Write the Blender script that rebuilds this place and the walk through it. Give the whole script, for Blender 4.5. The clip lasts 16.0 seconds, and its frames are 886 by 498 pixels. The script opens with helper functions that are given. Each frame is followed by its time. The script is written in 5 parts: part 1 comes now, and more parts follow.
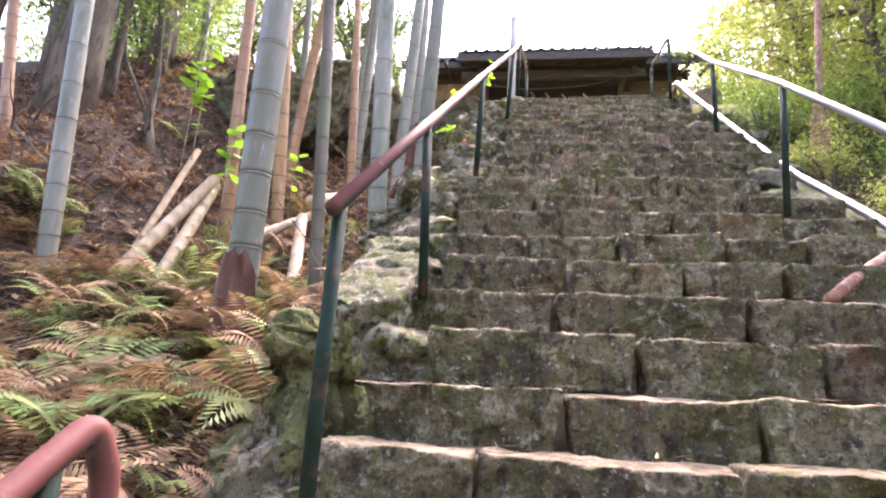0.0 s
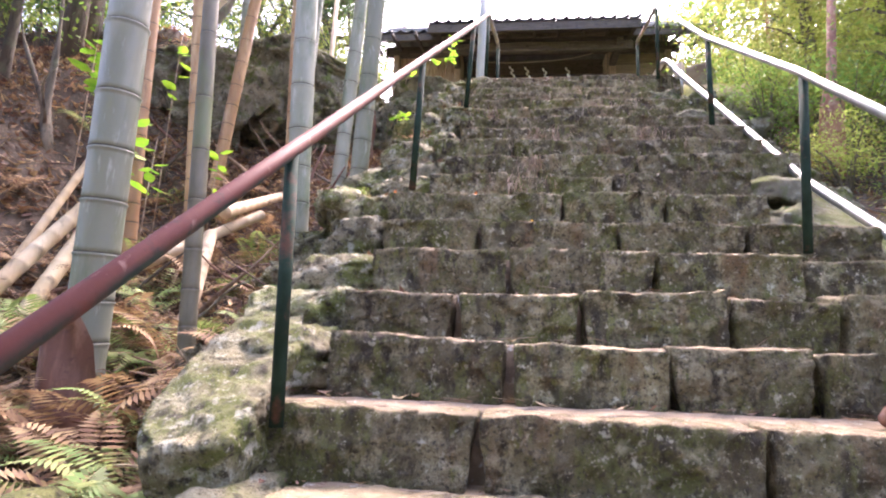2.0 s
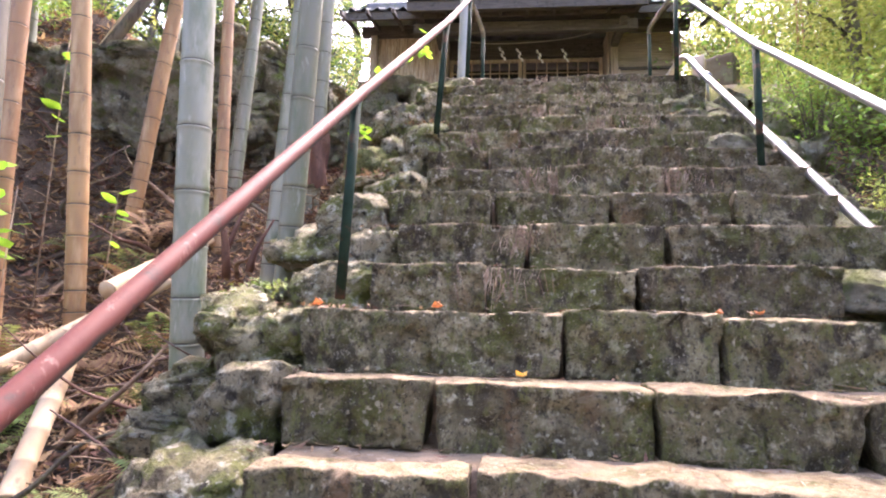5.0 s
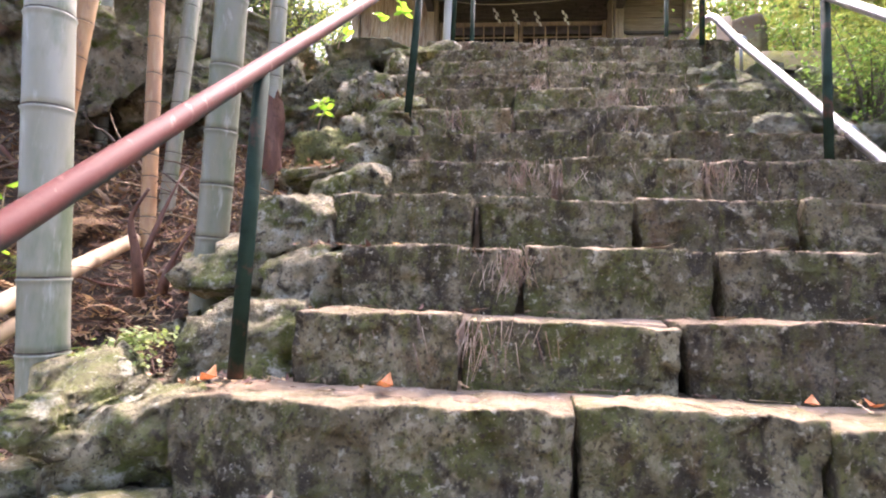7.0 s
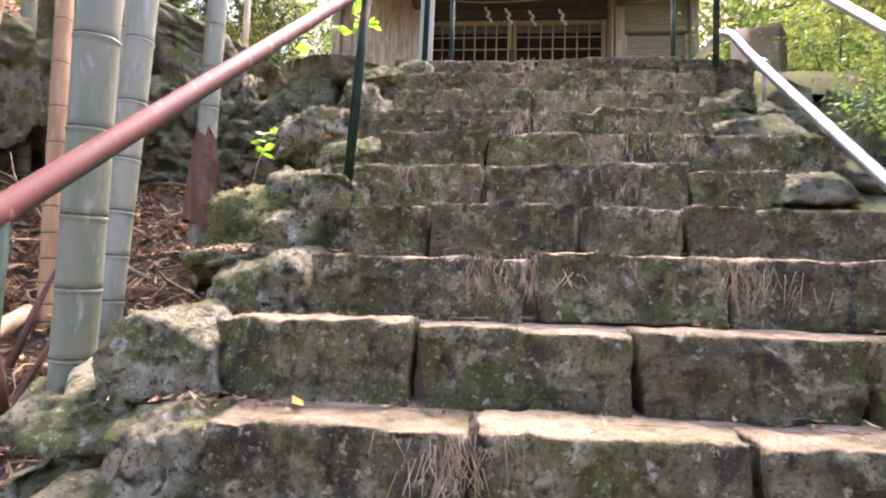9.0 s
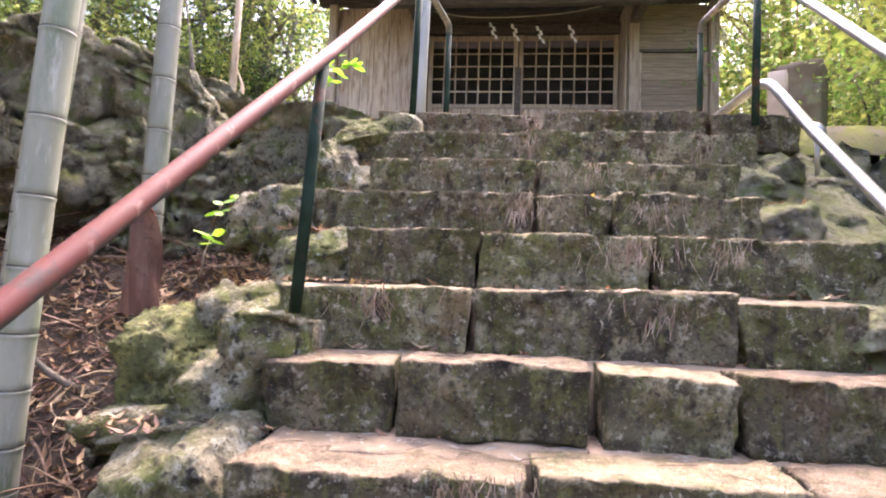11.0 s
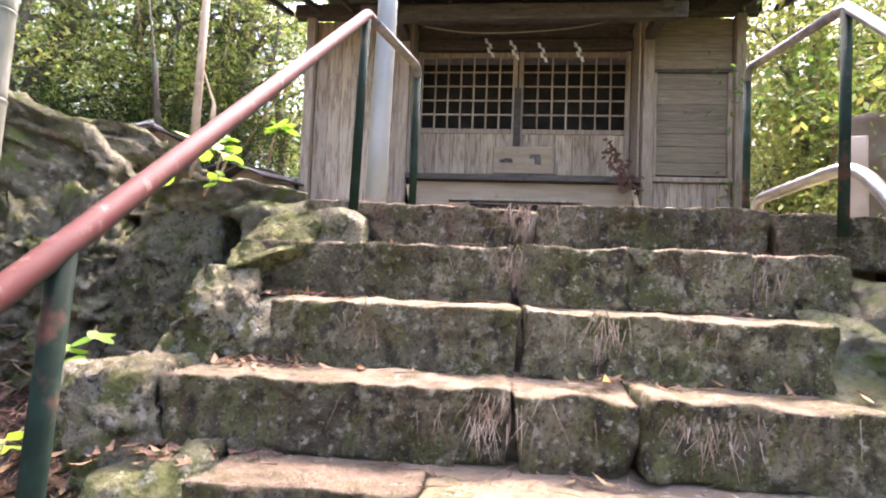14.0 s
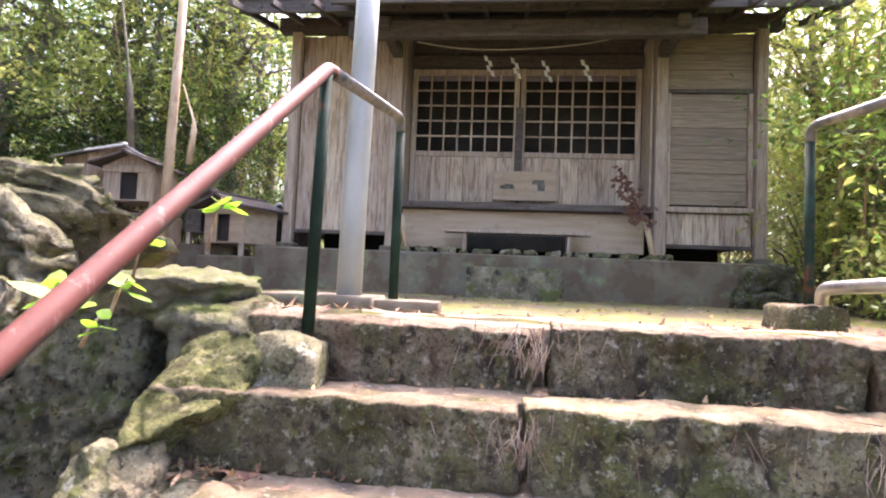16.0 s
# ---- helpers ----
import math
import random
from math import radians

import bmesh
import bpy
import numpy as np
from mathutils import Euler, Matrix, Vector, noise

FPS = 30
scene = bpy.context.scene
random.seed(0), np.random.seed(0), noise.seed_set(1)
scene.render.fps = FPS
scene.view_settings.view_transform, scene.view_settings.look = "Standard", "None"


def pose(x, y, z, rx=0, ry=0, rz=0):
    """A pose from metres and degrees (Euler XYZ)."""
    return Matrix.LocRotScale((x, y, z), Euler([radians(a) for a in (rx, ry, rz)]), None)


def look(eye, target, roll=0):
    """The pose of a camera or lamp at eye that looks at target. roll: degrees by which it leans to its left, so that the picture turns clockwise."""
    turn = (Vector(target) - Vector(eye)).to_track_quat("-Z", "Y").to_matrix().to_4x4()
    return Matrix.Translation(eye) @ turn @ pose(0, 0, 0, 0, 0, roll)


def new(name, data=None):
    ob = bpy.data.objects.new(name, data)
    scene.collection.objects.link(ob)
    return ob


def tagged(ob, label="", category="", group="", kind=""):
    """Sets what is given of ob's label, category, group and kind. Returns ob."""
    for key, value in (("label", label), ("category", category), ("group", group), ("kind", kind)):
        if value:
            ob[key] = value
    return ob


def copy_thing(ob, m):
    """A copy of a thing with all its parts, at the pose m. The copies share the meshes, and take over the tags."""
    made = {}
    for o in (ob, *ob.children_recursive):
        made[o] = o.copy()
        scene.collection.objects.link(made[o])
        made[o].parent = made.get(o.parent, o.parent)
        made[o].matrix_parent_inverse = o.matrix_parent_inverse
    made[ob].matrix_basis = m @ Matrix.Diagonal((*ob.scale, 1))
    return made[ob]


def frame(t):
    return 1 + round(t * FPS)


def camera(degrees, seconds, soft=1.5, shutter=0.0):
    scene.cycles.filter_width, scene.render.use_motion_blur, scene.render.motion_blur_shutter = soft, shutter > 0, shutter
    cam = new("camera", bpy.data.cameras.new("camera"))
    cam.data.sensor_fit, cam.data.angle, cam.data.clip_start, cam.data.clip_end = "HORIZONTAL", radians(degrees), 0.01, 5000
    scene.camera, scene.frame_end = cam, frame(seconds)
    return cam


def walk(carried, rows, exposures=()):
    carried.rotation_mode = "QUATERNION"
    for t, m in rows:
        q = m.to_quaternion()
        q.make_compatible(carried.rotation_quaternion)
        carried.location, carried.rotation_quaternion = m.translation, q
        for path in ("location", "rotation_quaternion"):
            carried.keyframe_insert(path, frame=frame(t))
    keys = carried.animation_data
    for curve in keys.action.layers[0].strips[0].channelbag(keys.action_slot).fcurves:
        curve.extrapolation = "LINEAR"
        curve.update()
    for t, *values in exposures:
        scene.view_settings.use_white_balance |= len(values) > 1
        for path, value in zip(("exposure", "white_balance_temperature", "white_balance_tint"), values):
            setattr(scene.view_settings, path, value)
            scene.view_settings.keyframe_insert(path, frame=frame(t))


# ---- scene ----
cam = camera(76.0, 16.0, soft=2.0)
PATH = [
    (0, (-0.312, 0.182, 1.603), (-0.571, 2.110, 2.069), 2.98),
    (0.5, (-0.230, 0.398, 1.749), (-0.492, 2.329, 2.199), 2.73),
    (1, (-0.189, 0.573, 1.907), (-0.453, 2.507, 2.341), 2.51),
    (1.5, (-0.198, 0.781, 2.041), (-0.457, 2.727, 2.424), 2.24),
    (2, (-0.072, 0.976, 2.177), (-0.292, 2.929, 2.547), 2.09),
    (2.5, (-0.046, 1.111, 2.285), (-0.261, 3.068, 2.641), 1.98),
    (3, (-0.096, 1.314, 2.422), (-0.307, 3.274, 2.755), 1.89),
    (3.5, (-0.034, 1.513, 2.565), (-0.244, 3.476, 2.888), 1.79),
    (4, (0.012, 1.652, 2.742), (-0.202, 3.615, 3.062), 1.53),
    (6.5, (-0.019, 2.543, 3.302), (-0.197, 4.528, 3.466), 1.61),
    (7, (0.037, 2.729, 3.377), (-0.142, 4.715, 3.533), 1.60),
    (7.5, (0.109, 2.872, 3.563), (-0.072, 4.858, 3.704), 1.59),
    (8, (0.067, 3.008, 3.588), (-0.115, 4.996, 3.710), 1.49),
    (8.5, (0.082, 3.181, 3.772), (-0.098, 5.169, 3.889), 1.54),
    (9, (0.185, 3.354, 3.891), (0.006, 5.343, 4.009), 1.64),
    (9.5, (0.239, 3.470, 4.054), (0.059, 5.459, 4.168), 1.66),
    (12, (0.222, 4.244, 4.589), (-0.002, 6.228, 4.698), 2.25),
    (12.5, (0.278, 4.427, 4.683), (0.049, 6.411, 4.791), 2.28),
    (13, (0.368, 4.589, 4.895), (0.140, 6.573, 5.001), 2.39),
    (13.5, (0.361, 4.710, 4.971), (0.133, 6.694, 5.076), 2.23),
    (14, (0.343, 4.859, 5.156), (0.118, 6.843, 5.259), 2.34),
    (14.5, (0.435, 5.019, 5.250), (0.209, 7.004, 5.353), 2.37),
    (15, (0.524, 5.144, 5.413), (0.295, 7.128, 5.519), 2.44),
    (15.5, (0.437, 5.270, 5.439), (0.209, 7.254, 5.545), 2.33),
    (16, (0.311, 5.452, 5.633), (0.087, 7.436, 5.737), 2.40),
]

walk(cam, [(t, look(eye, target, roll)) for t, eye, target, roll in PATH], [(0.0, 3.3, 6220, 30), (16.0, 3.3, 6220, 30)])

# world, sun
world = bpy.data.worlds.new("world")
scene.world = world
world.use_nodes = True
wn, wl = world.node_tree.nodes, world.node_tree.links
sky = wn.new("ShaderNodeTexSky")
sky.sky_type, sky.sun_disc = "NISHITA", False
SUN_EL, SUN_AZ = 58.0, 12.0          # elevation; degrees to the right of +y
sky.sun_elevation, sky.sun_rotation = radians(SUN_EL), radians(SUN_AZ)
sky.air_density, sky.dust_density, sky.ozone_density = 1.0, 6.0, 1.0
wn["Background"].inputs["Strength"].default_value = 0.15
wl.new(sky.outputs["Color"], wn["Background"].inputs["Color"])
sun = new("sun", bpy.data.lights.new("sun", "SUN"))
sun.data.energy, sun.data.angle, sun.data.color = 0.78, radians(24), (1.0, 0.95, 0.86)
saz, sel = radians(SUN_AZ), radians(SUN_EL)
sun_dir = Vector((math.sin(saz) * math.cos(sel), math.cos(saz) * math.cos(sel), math.sin(sel)))
sun.matrix_world = look(sun_dir * 60, (0, 0, 0))


# ---------------------------------------------------------------- materials
def hsv_mix(nt, fac, a, b):
    m = nt.nodes.new("ShaderNodeMix")
    m.data_type = "RGBA"
    for sock, v in ((m.inputs[0], fac), (m.inputs[6], a), (m.inputs[7], b)):
        if isinstance(v, (tuple, list)):
            sock.default_value = (*v, 1)
        elif isinstance(v, (int, float)):
            sock.default_value = v
        else:
            nt.links.new(v, sock)
    return m.outputs[2]


def noise_fac(nt, vec, scale, lo, hi, detail=5, rough=0.6, stretch=None, distort=0.0):
    if stretch:
        mp = nt.nodes.new("ShaderNodeMapping")
        mp.inputs["Scale"].default_value = stretch
        nt.links.new(vec, mp.inputs["Vector"])
        vec = mp.outputs["Vector"]
    n = nt.nodes.new("ShaderNodeTexNoise")
    n.inputs["Scale"].default_value, n.inputs["Detail"].default_value = scale, detail
    n.inputs["Roughness"].default_value, n.inputs["Distortion"].default_value = rough, distort
    nt.links.new(vec, n.inputs["Vector"])
    r = nt.nodes.new("ShaderNodeMapRange")
    r.inputs["From Min"].default_value, r.inputs["From Max"].default_value = lo, hi
    nt.links.new(n.outputs["Fac"], r.inputs["Value"])
    return r.outputs["Result"]


def material(name, base, layers=(), rough=0.8, metal=0.0, bump=(), vary=0.0, coords="Object", upmix=None, translucent=0.0, island=0.0, spec=0.5):
    """layers: (colour, scale, lo, hi, stretch); bump: (scale, strength, distance); vary: by object; upmix: colour on faces that look up."""
    m = bpy.data.materials.new(name)
    m.use_nodes = True
    nt = m.node_tree
    b = nt.nodes["Principled BSDF"]
    tc = nt.nodes.new("ShaderNodeTexCoord")
    info = nt.nodes.new("ShaderNodeObjectInfo")
    shift = nt.nodes.new("ShaderNodeVectorMath")
    shift.operation = "MULTIPLY_ADD"
    shift.inputs[1].default_value = (1, 1, 1)
    comb = nt.nodes.new("ShaderNodeMath")
    comb.operation = "MULTIPLY"
    comb.inputs[1].default_value = 37.0
    nt.links.new(info.outputs["Random"], comb.inputs[0])
    nt.links.new(tc.outputs[coords], shift.inputs[0])
    nt.links.new(comb.outputs[0], shift.inputs[2])
    vec = shift.outputs[0]
    col = tuple(base)
    for colour, scale, lo, hi, stretch in layers:
        col = hsv_mix(nt, noise_fac(nt, vec, scale, lo, hi, stretch=stretch), col, colour)
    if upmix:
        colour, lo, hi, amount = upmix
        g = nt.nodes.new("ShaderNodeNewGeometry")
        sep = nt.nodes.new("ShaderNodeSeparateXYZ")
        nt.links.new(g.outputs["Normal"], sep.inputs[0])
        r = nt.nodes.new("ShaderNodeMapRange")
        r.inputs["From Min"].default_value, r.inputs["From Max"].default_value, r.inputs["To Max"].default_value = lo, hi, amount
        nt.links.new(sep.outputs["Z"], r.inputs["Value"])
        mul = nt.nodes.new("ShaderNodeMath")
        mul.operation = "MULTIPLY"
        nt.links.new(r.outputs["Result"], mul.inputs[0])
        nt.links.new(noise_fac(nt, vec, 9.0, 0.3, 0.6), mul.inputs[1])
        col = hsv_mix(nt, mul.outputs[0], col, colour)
    if vary or island:
        src = info.outputs["Random"]
        if island:
            g2 = nt.nodes.new("ShaderNodeNewGeometry")
            src = g2.outputs["Random Per Island"]
        h = nt.nodes.new("ShaderNodeHueSaturation")
        r = nt.nodes.new("ShaderNodeMapRange")
        amt = vary or island
        r.inputs["To Min"].default_value, r.inputs["To Max"].default_value = 1 - amt, 1 + amt
        nt.links.new(src, r.inputs["Value"])
        nt.links.new(r.outputs["Result"], h.inputs["Value"])
        r2 = nt.nodes.new("ShaderNodeMapRange")
        r2.inputs["To Min"].default_value, r2.inputs["To Max"].default_value = 0.5 - amt * 0.05, 0.5 + amt * 0.05
        nt.links.new(src, r2.inputs["Value"])
        nt.links.new(r2.outputs["Result"], h.inputs["Hue"])
        if isinstance(col, tuple):
            h.inputs["Color"].default_value = (*col, 1)
        else:
            nt.links.new(col, h.inputs["Color"])
        col = h.outputs["Color"]
    if isinstance(col, tuple):
        b.inputs["Base Color"].default_value = (*col, 1)
    else:
        nt.links.new(col, b.inputs["Base Color"])
    b.inputs["Roughness"].default_value, b.inputs["Metallic"].default_value = rough, metal
    b.inputs["Specular IOR Level"].default_value = spec
    last = None
    for scale, strength, dist in bump:
        bn = nt.nodes.new("ShaderNodeBump")
        bn.inputs["Strength"].default_value, bn.inputs["Distance"].default_value = strength, dist
        nt.links.new(noise_fac(nt, vec, scale, 0.0, 1.0, detail=8, rough=0.65), bn.inputs["Height"])
        if last:
            nt.links.new(last, bn.inputs["Normal"])
        last = bn.outputs["Normal"]
    if last:
        nt.links.new(last, b.inputs["Normal"])
    if translucent:
        tr = nt.nodes.new("ShaderNodeBsdfTranslucent")
        if isinstance(col, tuple):
            tr.inputs["Color"].default_value = (*col, 1)
        else:
            nt.links.new(col, tr.inputs["Color"])
        mx = nt.nodes.new("ShaderNodeMixShader")
        mx.inputs[0].default_value = translucent
        nt.links.new(b.outputs[0], mx.inputs[1])
        nt.links.new(tr.outputs[0], mx.inputs[2])
        nt.links.new(mx.outputs[0], nt.nodes["Material Output"].inputs["Surface"])
    return m


# tops turn a lighter tan: soil, plus light put into the colour
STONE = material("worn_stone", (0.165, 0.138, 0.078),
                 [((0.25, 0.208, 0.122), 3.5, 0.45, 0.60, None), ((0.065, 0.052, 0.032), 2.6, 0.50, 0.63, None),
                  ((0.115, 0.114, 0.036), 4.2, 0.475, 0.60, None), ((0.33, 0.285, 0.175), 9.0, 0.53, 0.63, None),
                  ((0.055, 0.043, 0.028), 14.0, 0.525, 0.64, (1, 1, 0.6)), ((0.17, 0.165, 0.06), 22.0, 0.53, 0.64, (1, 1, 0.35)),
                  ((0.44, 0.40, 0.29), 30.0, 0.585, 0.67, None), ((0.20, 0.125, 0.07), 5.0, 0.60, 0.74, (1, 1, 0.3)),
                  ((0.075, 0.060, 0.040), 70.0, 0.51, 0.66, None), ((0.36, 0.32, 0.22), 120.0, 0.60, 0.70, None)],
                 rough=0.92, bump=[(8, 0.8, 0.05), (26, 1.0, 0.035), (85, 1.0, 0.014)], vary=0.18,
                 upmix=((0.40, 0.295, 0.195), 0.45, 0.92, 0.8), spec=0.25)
RUBBLE = material("lichen_rubble", (0.25, 0.215, 0.13),
                  [((0.40, 0.35, 0.23), 4.0, 0.43, 0.58, None), ((0.085, 0.07, 0.045), 6.0, 0.52, 0.63, None),
                   ((0.16, 0.175, 0.05), 5.5, 0.45, 0.58, None), ((0.48, 0.46, 0.35), 15.0, 0.55, 0.64, None),
                   ((0.065, 0.054, 0.038), 24.0, 0.54, 0.65, None), ((0.50, 0.48, 0.37), 60.0, 0.60, 0.70, None), ((0.09, 0.075, 0.05), 95.0, 0.55, 0.68, None)],
                  rough=0.92, bump=[(7, 0.9, 0.06), (24, 1.0, 0.04), (80, 1.0, 0.014)], vary=0.16,
                  upmix=((0.34, 0.30, 0.17), 0.5, 0.95, 0.4), spec=0.25)
MOSSY = material("mossy_rock", (0.20, 0.18, 0.125),
                 [((0.33, 0.30, 0.21), 4.0, 0.45, 0.58, None), ((0.05, 0.045, 0.035), 5.0, 0.53, 0.66, None),
                  ((0.38, 0.37, 0.30), 16.0, 0.575, 0.68, None), ((0.06, 0.055, 0.04), 22.0, 0.57, 0.70, None), ((0.14, 0.17, 0.05), 7.0, 0.52, 0.66, None)],
                 rough=0.92, bump=[(6, 1.0, 0.08), (22, 1.0, 0.045), (75, 1.0, 0.016)], vary=0.12, spec=0.25,
                 upmix=((0.175, 0.185, 0.05), 0.35, 0.9, 0.8))
BLUEROCK = material("blue_grey_rock", (0.15, 0.138, 0.092),
                    [((0.22, 0.205, 0.14), 3.0, 0.45, 0.58, None), ((0.055, 0.05, 0.036), 5.0, 0.52, 0.64, None), ((0.19, 0.165, 0.06), 6.0, 0.54, 0.66, None), ((0.10, 0.12, 0.035), 9.0, 0.52, 0.64, None),
                     ((0.29, 0.275, 0.20), 22.0, 0.575, 0.66, None), ((0.05, 0.045, 0.032), 40.0, 0.54, 0.66, None)],
                    rough=0.92, bump=[(6, 1.0, 0.07), (22, 1.0, 0.045), (75, 1.0, 0.016)], spec=0.25)
GREENROCK = material("moss_green_rock", (0.13, 0.135, 0.05),
                     [((0.22, 0.22, 0.075), 4.0, 0.45, 0.60, None), ((0.07, 0.062, 0.032), 7.0, 0.51, 0.64, None), ((0.30, 0.29, 0.11), 14.0, 0.53, 0.64, None),
                      ((0.34, 0.31, 0.19), 26.0, 0.575, 0.68, None), ((0.06, 0.055, 0.03), 60.0, 0.53, 0.66, None)],
                     rough=0.95, bump=[(8, 1.0, 0.05), (26, 1.0, 0.035), (85, 1.0, 0.014)], spec=0.2)
SOIL = material("tread_soil", (0.25, 0.18, 0.112),
                [((0.37, 0.265, 0.17), 6.0, 0.45, 0.6, None), ((0.14, 0.105, 0.075), 9.0, 0.52, 0.66, None), ((0.46, 0.42, 0.35), 40.0, 0.6, 0.7, None)],
                rough=0.95, bump=[(20, 0.6, 0.02), (90, 0.7, 0.008)])
DIRT = material("forest_floor", (0.075, 0.052, 0.036),
                [((0.125, 0.09, 0.062), 5.0, 0.45, 0.6, None), ((0.04, 0.03, 0.022), 3.0, 0.52, 0.66, None), ((0.19, 0.125, 0.08), 45.0, 0.56, 0.66, None)],
                rough=0.95, bump=[(8, 0.8, 0.06), (40, 0.9, 0.03), (120, 0.8, 0.01)], coords="Object")
MOSSGROUND = material("mossy_ground", (0.17, 0.135, 0.075),
                      [((0.22, 0.215, 0.045), 2.5, 0.42, 0.56, None), ((0.24, 0.185, 0.125), 8.0, 0.52, 0.66, None), ((0.07, 0.07, 0.05), 20.0, 0.56, 0.7, None)],
                      rough=0.95, bump=[(25, 0.8, 0.02), (90, 0.8, 0.01)])
LEAFLITTER = material("dead_leaf", (0.215, 0.122, 0.068), [((0.38, 0.245, 0.15), 8, 0.45, 0.6, None)], rough=0.8, island=0.6, translucent=0.2)
REDLEAF = material("fallen_red_leaf", (0.42, 0.12, 0.035), [((0.32, 0.14, 0.06), 30, 0.4, 0.6, None)], rough=0.7, island=0.3, translucent=0.25)
YELLOWLEAF = material("fallen_yellow_leaf", (0.62, 0.36, 0.05), [((0.5, 0.3, 0.08), 30, 0.4, 0.6, None)], rough=0.7, translucent=0.25)
DARKTWIG = material("dark_dead_twig", (0.13, 0.08, 0.05), [((0.27, 0.19, 0.13), 12, 0.47, 0.64, None)], rough=0.9, island=0.5)
TWIG = material("dry_twig", (0.26, 0.17, 0.11), [((0.46, 0.35, 0.26), 12, 0.45, 0.62, None)], rough=0.9, island=0.4)
CULM = material("green_grey_culm", (0.185, 0.19, 0.132),
                [((0.27, 0.268, 0.205), 3.5, 0.4, 0.62, (1, 1, 0.25)), ((0.115, 0.145, 0.075), 7.0, 0.5, 0.68, (1, 1, 0.3)), ((0.33, 0.33, 0.27), 30.0, 0.58, 0.72, (1, 1, 0.2))],
                rough=0.5, bump=[(60, 0.2, 0.003)], vary=0.12)
TANCULM = material("dry_tan_culm", (0.38, 0.215, 0.10),
                   [((0.27, 0.145, 0.07), 4.0, 0.45, 0.65, (1, 1, 0.3)), ((0.48, 0.32, 0.17), 9.0, 0.5, 0.68, (1, 1, 0.2)), ((0.20, 0.13, 0.08), 24.0, 0.6, 0.74, (1, 1, 0.3))],
                   rough=0.55, bump=[(60, 0.25, 0.003)], vary=0.14)
DARKCULM = material("dark_olive_culm", (0.10, 0.088, 0.05),
                    [((0.20, 0.17, 0.12), 5.0, 0.42, 0.65, (1, 1, 0.3)), ((0.12, 0.16, 0.06), 3.0, 0.5, 0.7, (1, 1, 0.4))], rough=0.55, bump=[(60, 0.2, 0.003)], vary=0.1)
DRYLOG = material("dry_fallen_culm", (0.46, 0.33, 0.19),
                  [((0.58, 0.45, 0.29), 5.0, 0.45, 0.65, (1, 1, 0.3)), ((0.22, 0.16, 0.10), 12.0, 0.55, 0.7, (1, 1, 0.4))], rough=0.7, bump=[(50, 0.3, 0.004)], vary=0.15)
REDLOG = material("reddish_branch", (0.30, 0.15, 0.10), [((0.20, 0.09, 0.06), 8, 0.45, 0.62, None), ((0.42, 0.27, 0.19), 20, 0.52, 0.68, None)], rough=0.85, bump=[(40, 0.5, 0.005)])
NODE = material("dark_node_ring", (0.055, 0.05, 0.035), [((0.10, 0.09, 0.065), 30, 0.45, 0.62, None)], rough=0.8)
SHEATH = material("brown_sheath", (0.11, 0.048, 0.03), [((0.19, 0.10, 0.065), 14, 0.45, 0.65, (1, 1, 0.2)), ((0.08, 0.035, 0.025), 25, 0.55, 0.7, None)], rough=0.75, bump=[(40, 0.4, 0.005)])
BARK = material("tree_bark", (0.12, 0.095, 0.07), [((0.20, 0.165, 0.12), 6, 0.45, 0.62, (1, 1, 0.25)), ((0.05, 0.04, 0.03), 18, 0.52, 0.7, (1, 1, 0.2)), ((0.15, 0.17, 0.10), 3, 0.55, 0.72, None)],
                rough=0.95, bump=[(20, 0.9, 0.02), (80, 0.6, 0.006)], vary=0.15)
LEAF = material("green_leaf", (0.13, 0.22, 0.04), [((0.21, 0.30, 0.055), 1.2, 0.42, 0.6, None)], rough=0.45, island=0.4, translucent=0.5)
DARKLEAF = material("dark_green_leaf", (0.05, 0.10, 0.03), [((0.09, 0.15, 0.04), 1.2, 0.42, 0.6, None)], rough=0.4, island=0.4, translucent=0.4)
# sunlight on foliage is put into this lighter, yellower leaf colour
YLEAF = material("sunlit_yellow_leaf", (0.29, 0.34, 0.065), [((0.40, 0.41, 0.11), 1.0, 0.42, 0.6, None)], rough=0.5, island=0.35, translucent=0.55)
BRIGHTLEAF = material("young_leaf", (0.20, 0.42, 0.03), [((0.32, 0.50, 0.04), 6.0, 0.42, 0.6, None)], rough=0.45, island=0.25, translucent=0.5)
FERN = material("fern_frond", (0.16, 0.23, 0.06), [((0.30, 0.33, 0.10), 3.0, 0.42, 0.62, None)], rough=0.6, island=0.4, translucent=0.4)
DRYFERN = material("dry_fern", (0.24, 0.135, 0.068), [((0.36, 0.235, 0.125), 6.0, 0.42, 0.62, None)], rough=0.8, island=0.35, translucent=0.3)
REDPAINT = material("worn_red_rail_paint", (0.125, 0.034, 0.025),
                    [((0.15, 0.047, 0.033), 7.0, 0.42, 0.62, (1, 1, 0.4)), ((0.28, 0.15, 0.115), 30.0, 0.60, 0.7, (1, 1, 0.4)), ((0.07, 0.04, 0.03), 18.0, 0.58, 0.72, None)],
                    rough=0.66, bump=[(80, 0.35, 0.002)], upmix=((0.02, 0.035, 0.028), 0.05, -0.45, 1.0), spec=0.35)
GREENPAINT = material("dark_green_post_paint", (0.012, 0.022, 0.014),
                      [((0.02, 0.038, 0.026), 8.0, 0.42, 0.62, None), ((0.09, 0.045, 0.03), 9.0, 0.57, 0.68, None)], rough=0.72, bump=[(90, 0.25, 0.002)], spec=0.08)
# same rail paint as the slope, coloured darker where no glare falls
